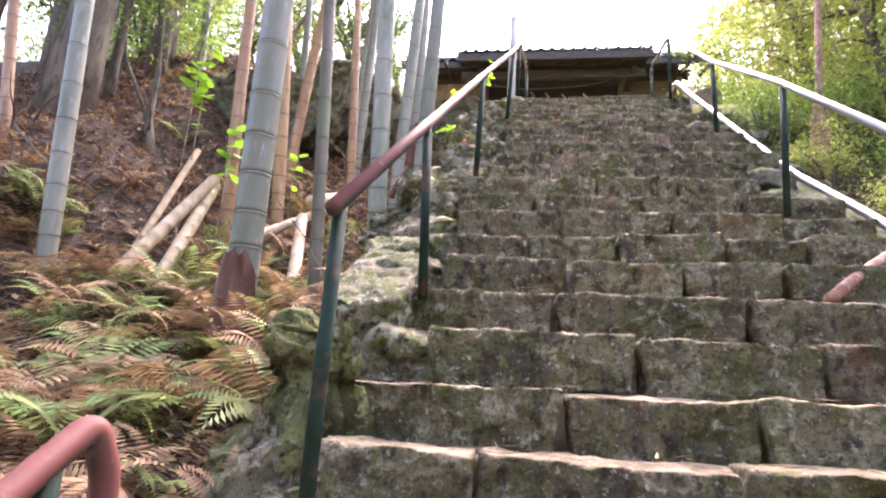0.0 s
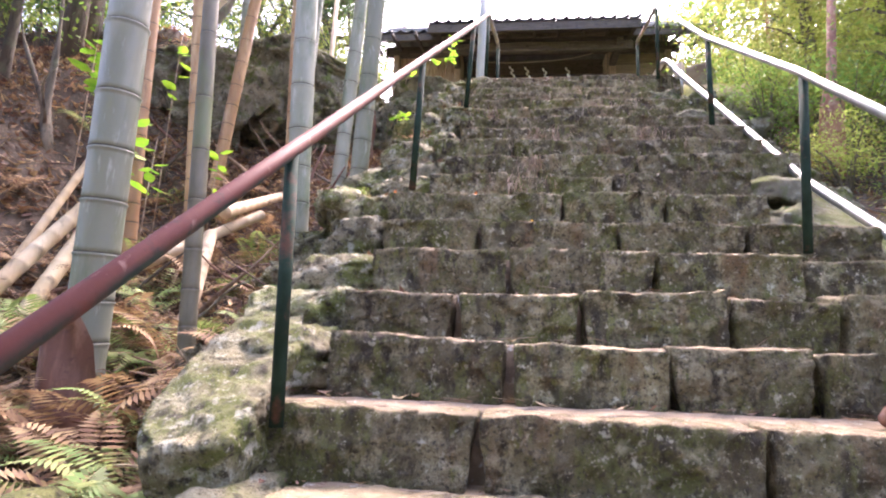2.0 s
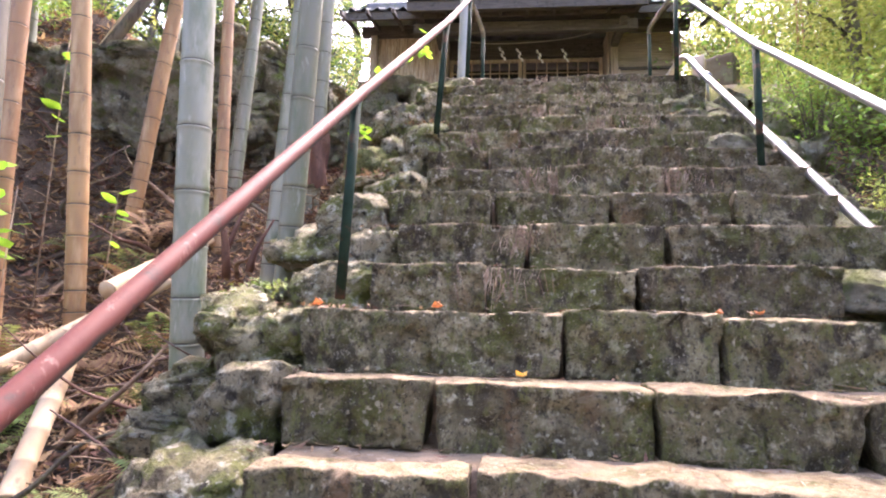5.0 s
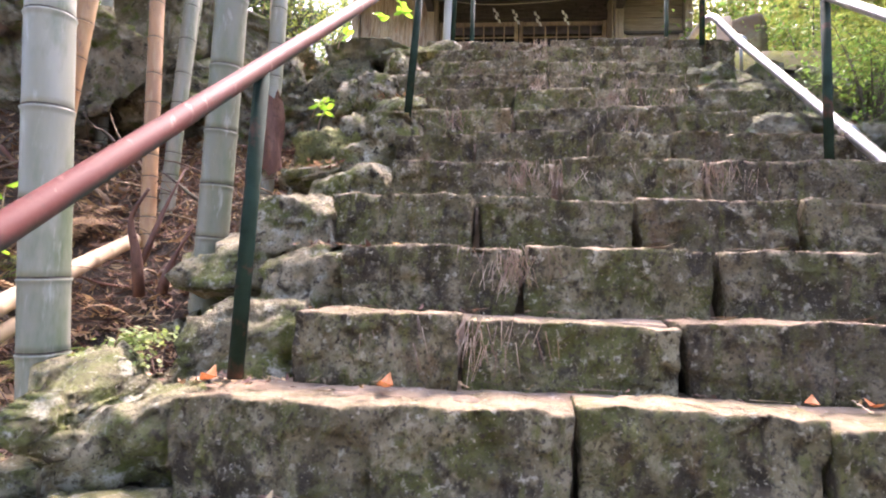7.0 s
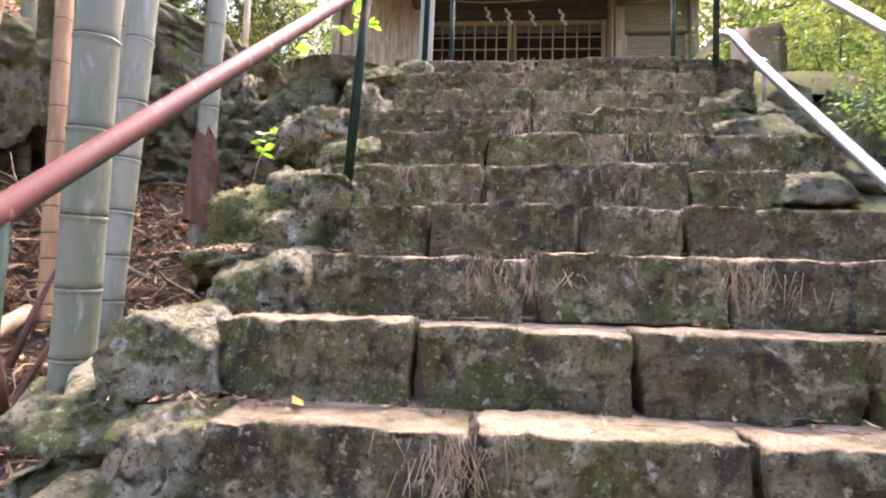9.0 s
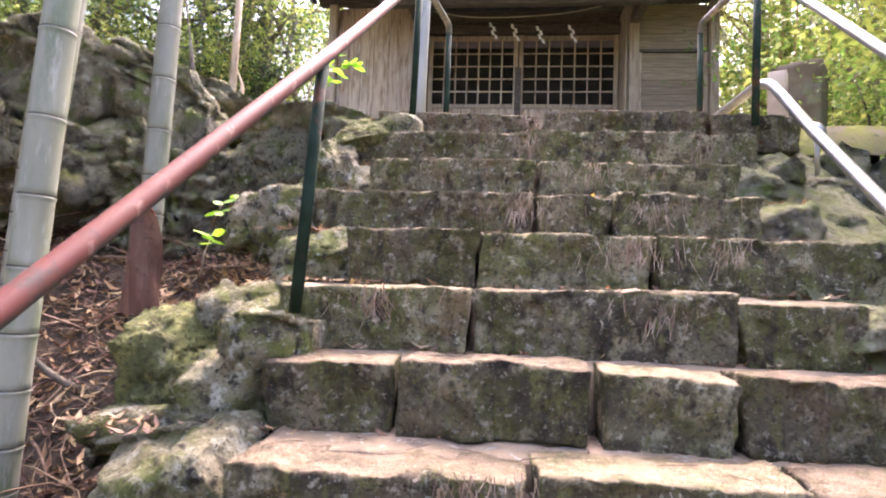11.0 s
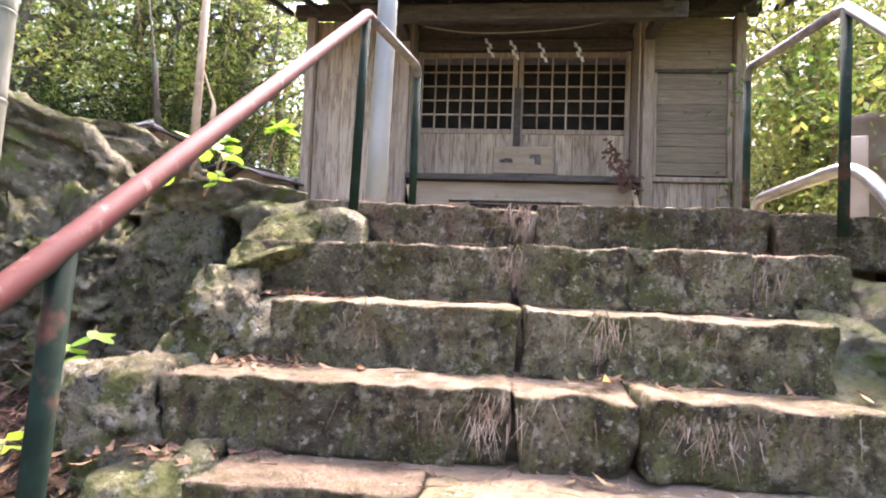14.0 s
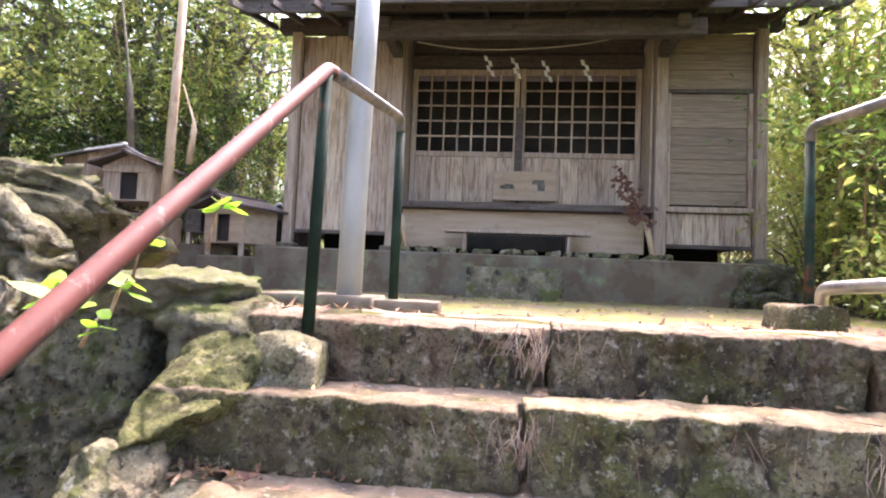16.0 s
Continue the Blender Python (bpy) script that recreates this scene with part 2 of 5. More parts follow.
LEVELTONE = material("weathered_rail_paint_without_glare", (0.10, 0.095, 0.085), [((0.20, 0.17, 0.15), 9, 0.45, 0.62, None), ((0.05, 0.06, 0.05), 16, 0.52, 0.68, None)], rough=0.42, bump=[(80, 0.25, 0.002)])
# steel of the drain pipe; on the right rail it stands for glare
SILVER = material("galvanised_steel_and_rail_glare", (0.46, 0.45, 0.44), [((0.36, 0.35, 0.34), 8.0, 0.42, 0.62, (1, 1, 0.4)), ((0.55, 0.54, 0.52), 40.0, 0.55, 0.7, None)],
                  rough=0.36, metal=0.85, bump=[(90, 0.15, 0.002)])
POLEGREY = material("painted_grey_pole", (0.27, 0.28, 0.255), [((0.33, 0.34, 0.31), 6.0, 0.42, 0.62, (1, 1, 0.3)), ((0.25, 0.26, 0.24), 16.0, 0.58, 0.72, (1, 1, 0.3))], rough=0.45, bump=[(70, 0.15, 0.002)])
CONCRETE = material("old_concrete", (0.112, 0.082, 0.054), [((0.18, 0.15, 0.105), 3.0, 0.42, 0.62, None), ((0.12, 0.115, 0.085), 6.0, 0.52, 0.68, None), ((0.20, 0.22, 0.12), 4.0, 0.55, 0.7, None)],
                    rough=0.92, bump=[(30, 0.4, 0.008), (120, 0.5, 0.003)], vary=0.1)
WOOD = material("weathered_wood", (0.40, 0.315, 0.235), [((0.27, 0.205, 0.15), 5.0, 0.42, 0.62, (6, 6, 0.5)), ((0.46, 0.40, 0.32), 14.0, 0.5, 0.68, (5, 5, 0.35)), ((0.13, 0.095, 0.07), 26.0, 0.58, 0.72, (4, 4, 0.25))],
                rough=0.85, bump=[(40, 0.4, 0.004)], vary=0.16)
PALEWOOD = material("pale_weathered_plank", (0.46, 0.36, 0.265), [((0.27, 0.19, 0.13), 5.0, 0.48, 0.6, (5, 5, 0.45)), ((0.52, 0.46, 0.37), 12.0, 0.5, 0.66, (4, 4, 0.3)), ((0.16, 0.11, 0.075), 20.0, 0.58, 0.70, (4, 4, 0.3))],
                    rough=0.88, bump=[(40, 0.4, 0.004)], vary=0.18)
WALLWOOD = material("horizontal_board", (0.25, 0.195, 0.14), [((0.18, 0.135, 0.095), 5.0, 0.42, 0.62, (0.4, 5, 8)), ((0.33, 0.27, 0.20), 12.0, 0.5, 0.68, (0.3, 5, 6))],
                    rough=0.88, bump=[(40, 0.35, 0.004)], vary=0.12)
DARKWOOD = material("dark_old_timber", (0.075, 0.06, 0.05), [((0.12, 0.10, 0.085), 6.0, 0.42, 0.65, (0.5, 5, 5)), ((0.04, 0.033, 0.028), 16.0, 0.55, 0.7, None)], rough=0.85, bump=[(40, 0.4, 0.004)], vary=0.15)
PLYWOOD = material("pale_board", (0.42, 0.33, 0.235), [((0.35, 0.265, 0.18), 3.0, 0.42, 0.62, (0.5, 3, 5)), ((0.30, 0.23, 0.16), 9.0, 0.58, 0.72, None)], rough=0.85, bump=[(50, 0.2, 0.003)])
TILE = material("dark_roof_tile", (0.10, 0.10, 0.105), [((0.16, 0.16, 0.16), 5.0, 0.42, 0.62, None), ((0.10, 0.12, 0.06), 3.0, 0.55, 0.7, None)], rough=0.55, bump=[(40, 0.3, 0.005)], vary=0.15)
PAPER = material("white_paper", (0.85, 0.85, 0.83), rough=0.8, translucent=0.3)
ROPE = material("straw_rope", (0.55, 0.50, 0.40), [((0.40, 0.35, 0.26), 60.0, 0.45, 0.6, None)], rough=0.9)
# near-black colour that stands for shade inside the hall and niches
BLACK = material("interior_shade_black", (0.02, 0.018, 0.016), [((0.035, 0.03, 0.025), 4.0, 0.4, 0.6, None)], rough=0.9)
WHITEPLASTER = material("pale_painted_block", (0.42, 0.33, 0.235), [((0.34, 0.26, 0.18), 5.0, 0.45, 0.6, None)], rough=0.85)
ZINC = material("weathered_zinc_roof", (0.45, 0.45, 0.43), [((0.33, 0.31, 0.27), 5.0, 0.45, 0.62, None), ((0.55, 0.55, 0.52), 20.0, 0.5, 0.66, None)], rough=0.55, metal=0.3)
INK = material("faded_black_ink", (0.10, 0.09, 0.08), [((0.2, 0.18, 0.15), 30, 0.45, 0.6, None)], rough=0.8)


# ---------------------------------------------------------------- mesh helpers
def mesh_obj(name, verts, faces, mats, parent=None, label="", smooth=True, m=None):
    me = bpy.data.meshes.new(name)
    me.from_pydata([tuple(v) for v in verts], [], faces)
    for x in (mats if isinstance(mats, (list, tuple)) else [mats]):
        me.materials.append(x)
    if smooth:
        me.polygons.foreach_set("use_smooth", [True] * len(me.polygons))
    me.update()
    return place(name, me, parent, label, m)


def place(name, me, parent=None, label="", m=None):
    ob = new(name, me)
    if parent:
        ob.parent = parent
    if m is not None:
        ob.matrix_basis = m
    if label:
        tagged(ob, label)
    return ob


def empty(name, m, label, category, group="", kind=""):
    ob = new(name)
    ob.empty_display_size = 0.1
    ob.matrix_basis = m
    return tagged(ob, label, category, group, kind)


def fbm(p, scale, octaves=3):
    return noise.fractal(Vector(p) * scale, 0.9, 2.0, octaves, noise_basis="PERLIN_ORIGINAL")


def crag(p, scale, octaves=4):
    """Sharp-creased roughness, about -0.5 to 0.5."""
    return noise.turbulence(Vector(p) * scale, octaves, True, noise_basis="PERLIN_ORIGINAL", amplitude_scale=0.55, frequency_scale=2.1) - 0.55


def shatter(p, scale, squash=1.0):
    """Broken plates: a tilted facet for each cell, with a narrow crack round it; about -0.6 to 0.6."""
    q = Vector((p[0] * scale, p[1] * scale, p[2] * scale * squash))
    dist, pts = noise.voronoi(q)
    c = pts[0]
    h = [math.sin(c.x * a + c.y * b + c.z * d) * 437.58 for a, b, d in ((12.7, 31.1, 7.4), (26.9, 18.3, 24.6), (11.3, 41.7, 9.1))]
    h = [x - math.floor(x) - 0.5 for x in h]
    crack = max(0.0, 1 - (dist[1] - dist[0]) / 0.14)
    return h[0] * 0.7 + 0.9 * (h[1] * (q.x - c.x) + h[2] * (q.z - c.z)) - 0.35 * crack


def box_geo(sx, sy, sz, bevel=0.0, c=(0, 0, 0), turn=None):
    """A box with chamfered edges."""
    bm = bmesh.new()
    bmesh.ops.create_cube(bm, size=1.0)
    bmesh.ops.scale(bm, vec=(sx, sy, sz), verts=bm.verts)
    if bevel:
        bmesh.ops.bevel(bm, geom=bm.edges[:], offset=min(bevel, 0.45 * min(sx, sy, sz)), segments=1, affect="EDGES")
    if turn is not None:
        bmesh.ops.transform(bm, matrix=turn, verts=bm.verts)
    bmesh.ops.translate(bm, vec=c, verts=bm.verts)
    v = [tuple(x.co) for x in bm.verts]
    bm.verts.index_update()
    fc = [tuple(x.index for x in f.verts) for f in bm.faces]
    bm.free()
    return v, fc


def join_geo(*geos):
    v, fc = [], []
    for gv, gf in geos:
        o = len(v)
        v += list(gv)
        fc += [tuple(i + o for i in f) for f in gf]
    return v, fc


def box(name, sx, sy, sz, mat, parent, c, bevel=0.006, label="", turn=None):
    v, fc = box_geo(sx, sy, sz, bevel, (0, 0, 0), turn)
    return mesh_obj(name, v, fc, mat, parent, label, smooth=False, m=Matrix.Translation(c))


def tube_geo(points, radii, n=12, caps=True):
    """A tube swept along points, with a radius at each."""
    pts = [Vector(p) for p in points]
    if isinstance(radii, (int, float)):
        radii = [radii] * len(pts)
    v, fc = [], []
    ref = None
    for k, p in enumerate(pts):
        d = (pts[min(k + 1, len(pts) - 1)] - pts[max(k - 1, 0)]).normalized()
        if ref is None:
            ref = d.orthogonal().normalized()
        ref = (ref - d * ref.dot(d)).normalized()
        side = d.cross(ref)
        for a in range(n):
            w = 2 * math.pi * a / n
            v.append(p + (ref * math.cos(w) + side * math.sin(w)) * radii[k])
    for k in range(len(pts) - 1):
        for a in range(n):
            b = (a + 1) % n
            fc.append((k * n + a, k * n + b, (k + 1) * n + b, (k + 1) * n + a))
    if caps:
        fc.append(tuple(range(n - 1, -1, -1)))
        fc.append(tuple((len(pts) - 1) * n + a for a in range(n)))
    return v, fc


def rounded_path(points, radius=0.1, steps=6):
    pts = [Vector(p) for p in points]
    out = [pts[0]]
    for a, b, c in zip(pts, pts[1:], pts[2:]):
        r = min(radius, (a - b).length * 0.45, (c - b).length * 0.45)
        p0, p1 = b + (a - b).normalized() * r, b + (c - b).normalized() * r
        for k in range(steps + 1):
            t = k / steps
            out.append(p0 * (1 - t) ** 2 + b * 2 * t * (1 - t) + p1 * t * t)
    return out + [pts[-1]]


def block_geo(sx, sy, sz, nx, ny, nz, seed, rnd=0.03, amp=0.014, taper=0.0, slant=0.0):
    """A hewn block: a gridded box with worn edges and a rough face."""
    idx, v, fc = {}, [], []

    def vert(i, j, k):
        key = (i, j, k)
        if key not in idx:
            p = Vector(((i / nx - 0.5) * sx, (j / ny - 0.5) * sy, (k / nz - 0.5) * sz))
            r = rnd * (0.75 + 0.7 * noise.noise((i * 0.37 + seed * 3.1, j * 0.5, k * 0.4)))
            q = Vector((max(-sx / 2 + r, min(sx / 2 - r, p.x)), max(-sy / 2 + r, min(sy / 2 - r, p.y)), max(-sz / 2 + r, min(sz / 2 - r, p.z))))
            d = p - q
            if d.length > 1e-6:
                p = q + d.normalized() * r
            s = Vector((seed * 7.3, seed * 1.7, seed * 4.1))
            o = Vector((fbm(p + s, 4.5), fbm(p + s + Vector((9, 0, 0)), 3.0), fbm(p + s + Vector((0, 9, 0)), 3.5)))
            f = crag(p + s, 5.0) + 0.55 * crag(p + s + Vector((1, 5, 3)), 13.0, 3)
            e = crag(p + s + Vector((4, 2, 1)), 6.0, 5)
            g = shatter(p + s, 7.0) + 0.5 * shatter(p + s * 2, 17.0)
            p.x += (slant if p.x > 0 else taper) * (p.z - sz / 2)
            p = p + Vector((o.x * amp * 0.6, (o.y * 0.5 + f * 0.8 + g * 0.75) * amp, o.z * amp * 0.3 + e * amp * 0.55 + g * amp * 0.12))
            idx[key] = len(v)
            v.append(p)
        return idx[key]

    for i in range(nx):
        for k in range(nz):
            fc.append((vert(i, 0, k), vert(i + 1, 0, k), vert(i + 1, 0, k + 1), vert(i, 0, k + 1)))
            fc.append((vert(i + 1, ny, k), vert(i, ny, k), vert(i, ny, k + 1), vert(i + 1, ny, k + 1)))
        for j in range(ny):
            fc.append((vert(i, j, nz), vert(i + 1, j, nz), vert(i + 1, j + 1, nz), vert(i, j + 1, nz)))
            fc.append((vert(i, j + 1, 0), vert(i + 1, j + 1, 0), vert(i + 1, j, 0), vert(i, j, 0)))
    for j in range(ny):
        for k in range(nz):
            fc.append((vert(0, j + 1, k), vert(0, j, k), vert(0, j, k + 1), vert(0, j + 1, k + 1)))
            fc.append((vert(nx, j, k), vert(nx, j + 1, k), vert(nx, j + 1, k + 1), vert(nx, j, k + 1)))
    return v, fc


def hewn_geo(sx, sy, sz, seed, rnd=0.05, amp=0.045, narrow=0.1, point=0.0, split=1.0):
    """An angular stone: a rough block, narrower above (narrow) and pinched towards its front (point)."""
    v, fc = block_geo(sx, sy, sz, max(10, int(sx / 0.024)), max(10, int(sy / 0.03)), max(10, int(sz / 0.024)), seed, rnd=rnd, amp=amp)
    rng = random.Random(seed)
    cuts = [(Vector((rng.uniform(-1, 1), rng.uniform(-1, 0.2), rng.uniform(-0.3, 1))).normalized(), rng.uniform(0.74, 0.95)) for _ in range(6)]
    out = []
    for p in v:
        q = Vector((p[0] / sx * 2, p[1] / sy * 2, p[2] / sz * 2))
        for nrm, dd in cuts:
            over = q.dot(nrm) - dd * 1.25
            if over > 0:
                q -= nrm * over * 0.85
        f = (1 - narrow * (q.z + 1) / 2) * (1 - point * (1 - q.y) / 2)
        w = Vector((q.x * f * sx / 2, q.y * (1 - narrow * 0.5 * (q.z + 1) / 2) * sy / 2, q.z * sz / 2))
        s = Vector((seed * 2.3, seed * 1.1, seed * 0.7))
        w += q.normalized() * split * min(sx, sz) * (0.16 * shatter(w + s, 5.5, 2.2) + 0.07 * shatter(w - s, 14.0, 1.8))
        out.append(tuple(w))
    return out, fc


def rock_geo(sx, sy, sz, seed, sub=3, boxy=0.55, amp=0.16):
    bm = bmesh.new()
    bmesh.ops.create_icosphere(bm, subdivisions=sub, radius=1.0)
    s = Vector((seed * 5.17, seed * 2.3, seed * 8.9))
    rng = random.Random(seed)
    planes = [(Vector((rng.uniform(-1, 1), rng.uniform(-1, 1), rng.uniform(-1, 1))).normalized(), rng.uniform(0.62, 0.86)) for _ in range(11)]
    for x in bm.verts:
        p = x.co.copy()
        q = Vector([math.copysign(abs(c) ** boxy, c) for c in p])
        q = q * (1 / max(1.0, q.length / 1.25))
        for nrm, dd in planes:
            over = q.dot(nrm) - dd
            if over > 0:
                q -= nrm * over * 0.93
        q = q * (1 + amp * 0.8 * fbm(p + s, 1.3) + amp * 1.0 * crag(p + s, 1.4, 5))
        x.co = Vector((q.x * sx / 2, q.y * sy / 2, q.z * sz / 2))
    bm.normal_update()
    big = min(1.0, max(sx, sz))
    moved = [(x, x.co + x.normal * big * (crag(x.co + s, 3.2, 4) * 0.05 + crag(x.co + s, 9.0, 4) * 0.03
                                          + shatter(x.co + s, 3.2 / big, 1.7) * 0.13 + shatter(x.co + s * 2, 8.0 / big, 1.4) * 0.05)) for x in bm.verts]
    for x, co in moved:
        x.co = co
    bm.verts.index_update()
    v = [tuple(x.co) for x in bm.verts]
    fc = [tuple(x.index for x in f.verts) for f in bm.faces]
    bm.free()
    return v, fc


# ---------------------------------------------------------------- ground plan
TREAD, RISE = 0.2925, 0.2165
FIRST, LAST = -10, 16


# how far each step from -2 to 16 stands above an even flight
LIFT = (0.0, 0.015, 0.042, 0.030, 0.024, 0.018, 0.012, 0.036, 0.026, 0.040, 0.050, 0.055, 0.048, 0.051, 0.054, 0.048, 0.048, 0.048, 0.042)


def edge(i):
    """y and z of the front top edge of step i."""
    up = float(np.interp(i, range(-2, 17), LIFT))
    return (2.65 + TREAD * i, 1.99 + RISE * i + up) if i >= 0 else (2.65 + 0.262 * i, 1.99 + 0.192 * i + up)


def stair_z(y):
    i = (y - 2.65) / TREAD if y > 2.65 else (y - 2.65) / 0.262
    return edge(i)[1]


FOOT_Y, FOOT_Z = edge(FIRST)[0], edge(FIRST)[1] - 0.19
TOP_Z = 1.99 + RISE * LAST - 0.03


def smooth(a, b, x):
    t = max(0.0, min(1.0, (x - a) / (b - a)))
    return t * t * (3 - 2 * t)


def hill(y):
    """Height of the trough beside the stairs."""
    return float(np.interp(y, [-40, -1.0, 1.7, 3.3, 4.6, 5.6, 6.4, 7.2, 7.75, 8.15, 9.0], [FOOT_Z, FOOT_Z, 1.0, 1.75, 2.40, 3.00, 3.75, 4.45, 4.75, 5.35, TOP_Z]))


def ground_z(x, y):
    base = stair_z(max(FOOT_Y, min(7.62, y))) - 0.45 if y < 7.62 else TOP_Z - 0.02
    base = max(base, FOOT_Z)
    z = base
    if x < -0.5:
        w = smooth(-0.6, -1.15, x)
        left = hill(y) + 1.45 * smooth(-3.2, -5.2, x) * smooth(1.5, 4.5, y) * (1 - 0.75 * smooth(8.0, 11.0, y))
        left += 0.25 * smooth(-1.6, -0.9, x) * smooth(2.0, 3.0, y) * (1 - smooth(7.0, 8.2, y))
        z = base * (1 - w) + left * w
    elif x > 1.8:
        w = smooth(1.8, 2.6, x)
        z = base * (1 - w) + (base - 0.05 - 0.22 * (x - 2.2)) * w if y < 12 else base
        z = max(z, FOOT_Z - 2.5)
    rough_amt = 0.06 if not (-0.6 < x < 1.8) else 0.02
    if y > 7.4 and abs(x - 0.4) < 3.5:
        rough_amt = 0.015
    z += rough_amt * fbm((x, y, 0.3), 1.3) + rough_amt * 0.5 * fbm((x, y, 4.3), 4.0)
    return z


# ---------------------------------------------------------------- ground
def grid_mesh(name, xs, ys, zf, mat, keep=None):
    v = [(x, y, zf(x, y)) for y in ys for x in xs]
    n = len(xs)
    fc = []
    for j in range(len(ys) - 1):
        for i in range(n - 1):
            if keep is None or keep((xs[i] + xs[i + 1]) / 2, (ys[j] + ys[j + 1]) / 2):
                fc.append((j * n + i, j * n + i + 1, (j + 1) * n + i + 1, (j + 1) * n + i))
    return mesh_obj(name, v, fc, mat)


near_x = list(np.arange(-8, 8.01, 0.12))
near_y = list(np.arange(-2.5, 18.01, 0.12))
far_x = [-900, -300, -100, -50, -30, -20, -14, -10] + near_x + [10, 14, 20, 30, 50, 100, 300, 900]
far_y = [-900, -300, -100, -40, -20, -10, -5] + near_y + [20, 24, 30, 50, 100, 300, 900]
ground = tagged(grid_mesh("ground", far_x, far_y, ground_z, DIRT),
                "brown forest floor of soil and dead leaves rising beside stairs", "ground", kind="structure")
terrace = tagged(grid_mesh("terrace_ground", list(np.arange(-2.2, 3.61, 0.1)), list(np.arange(7.47, 12.3, 0.1)),
                           lambda x, y: TOP_Z + 0.012 + 0.02 * fbm((x, y, 1.0), 2.0) + 0.008 * fbm((x, y, 2.0), 9.0) + 0.06 * math.exp(-max(0.0, y - 7.5) / 0.5) - 0.08 * (x < -2.15 or x > 3.55) - (0.22 if y < 7.5 else 0.0), MOSSGROUND,
                           lambda x, y: not (x < -0.62 and y < 8.0)),
                 "mossy brown earth terrace in front of the shrine", "ground", kind="structure")

# ---------------------------------------------------------------- stairs
# joints between the stones of each step, from its left end
JOINTS = {
    -2: (-0.88, -0.15, 0.46, 1.15), -1: (-0.66, 0.14, 0.79, 1.3), 0: (-0.87, -0.14, 0.63, 1.25), 1: (-0.69, -0.05, 0.48, 0.93),
    2: (-0.74, -0.27, 0.23, 0.78, 1.18), 3: (-0.70, -0.06, 0.59, 1.20), 4: (-0.73, -0.21, 0.49, 1.1), 5: (-0.76, 0.24, 0.80),
    6: (-0.56, -0.05, 0.58), 7: (-0.51, 0.14, 0.80), 8: (-0.62, -0.04, 0.58, 1.2), 9: (-0.45, 0.31, 0.96), 10: (-0.48, -0.07, 0.51, 0.91),
    11: (-0.57, 0.13, 1.02), 12: (-0.41, 0.15, 0.82), 13: (-0.64, 0.37, 0.72), 14: (-0.47, 0.40, 1.34), 15: (-0.72, 0.37, 1.23), 16: (-0.57, 0.45, 1.40),
}
# where a step ends short of the pipe, in earth and rubble
RIGHT = {5: 1.34, 6: 1.38, 11: 1.43, 13: 1.36, 14: 1.38, 15: 1.60}
rng = random.Random(11)
stairs = empty("stone_stairs", pose(0, 0, 0), "worn old stone stairway with soil treads climbing to a shrine", "stairs", kind="structure")
for i in range(FIRST, LAST + 1):
    y, z = edge(i)
    y1 = edge(i + 1)[0] + 0.10 if i < LAST else 7.75
    xl, xr = JOINTS[i][0] + 0.03 if i in JOINTS else -0.80 + 0.06 * (y - 2.6), RIGHT.get(i, 1.55 + 0.08 * (y - 2.6)) - 0.02
    n, core_v, core_f = 30, [], []
    rows_y = (y + 0.14, y + 0.16, y + 0.18, y + 0.20, y + 0.25, y1)
    for jj, yy in enumerate(rows_y):
        for k in range(n + 1):
            x = xl + (xr - xl) * k / n
            core_v.append((x, yy, z - 0.020 + 0.012 * fbm((x, yy, i), 5.0) + 0.014 * jj / 5))
    for jj in range(len(rows_y) - 1):
        for k in range(n):
            a = jj * (n + 1) + k
            core_f.append((a, a + 1, a + n + 2, a + n + 1))
    o2 = len(core_v)
    for k in range(n + 1):
        core_v.append((xl + (xr - xl) * k / n, y + 0.14, z - 0.32))
    for k in range(n):
        core_f.append((o2 + k, o2 + k + 1, k + 1, k))
    mesh_obj("tread", core_v, core_f, SOIL, stairs, "packed brown soil tread")

for i in range(FIRST, LAST + 1):
    y, z = edge(i)
    rise = z - edge(i - 1)[1]
    right = RIGHT.get(i, 1.62 + 0.07 * (y - 2.6) + rng.uniform(-0.08, 0.06))
    if i in JOINTS:
        xs = [x for x in JOINTS[i] if x < right - 0.2]
    else:
        xs = [-0.95 + rng.uniform(-0.1, 0.1)]
        while xs[-1] < right - 0.9:
            xs.append(xs[-1] + rng.uniform(0.45, 0.8))
    xs.append(right)
    for k, (a, b) in enumerate(zip(xs, xs[1:])):
        gap = rng.uniform(0.006, 0.02)
        w, d = b - a - gap, rng.uniform(0.19, 0.24)
        h = rise + rng.uniform(0.005, 0.03)
        v, fc = block_geo(w, d, h, max(8, int(w / 0.014)), 12, 16, seed=i * 9 + k + 100, rnd=0.012, amp=0.030,
                          taper=rng.uniform(-0.13, 0.02), slant=rng.uniform(-0.02, 0.13))
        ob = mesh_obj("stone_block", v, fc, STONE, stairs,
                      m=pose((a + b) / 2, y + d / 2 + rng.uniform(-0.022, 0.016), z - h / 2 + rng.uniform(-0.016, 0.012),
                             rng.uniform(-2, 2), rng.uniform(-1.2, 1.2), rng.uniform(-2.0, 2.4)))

# earth bank between the ends of the steps and the pipe
bank_x, bank_y = list(np.arange(1.30, 2.31, 0.07)), list(np.arange(FOOT_Y, 7.46, 0.07))
tagged(grid_mesh("earth_bank", bank_x, bank_y, lambda x, y: stair_z(y) - 0.19 - 0.16 * max(0.0, x - 1.4) - 0.5 * max(0.0, x - 2.0) + 0.05 * fbm((x, y, 7.0), 3.0) + 0.03 * crag((x, y, 3.0), 7.0), MOSSY,
                 lambda x, y: x > RIGHT.get(math.floor((y - 2.65) / TREAD), 1.62 + 0.07 * (y - 2.6)) - 0.04),
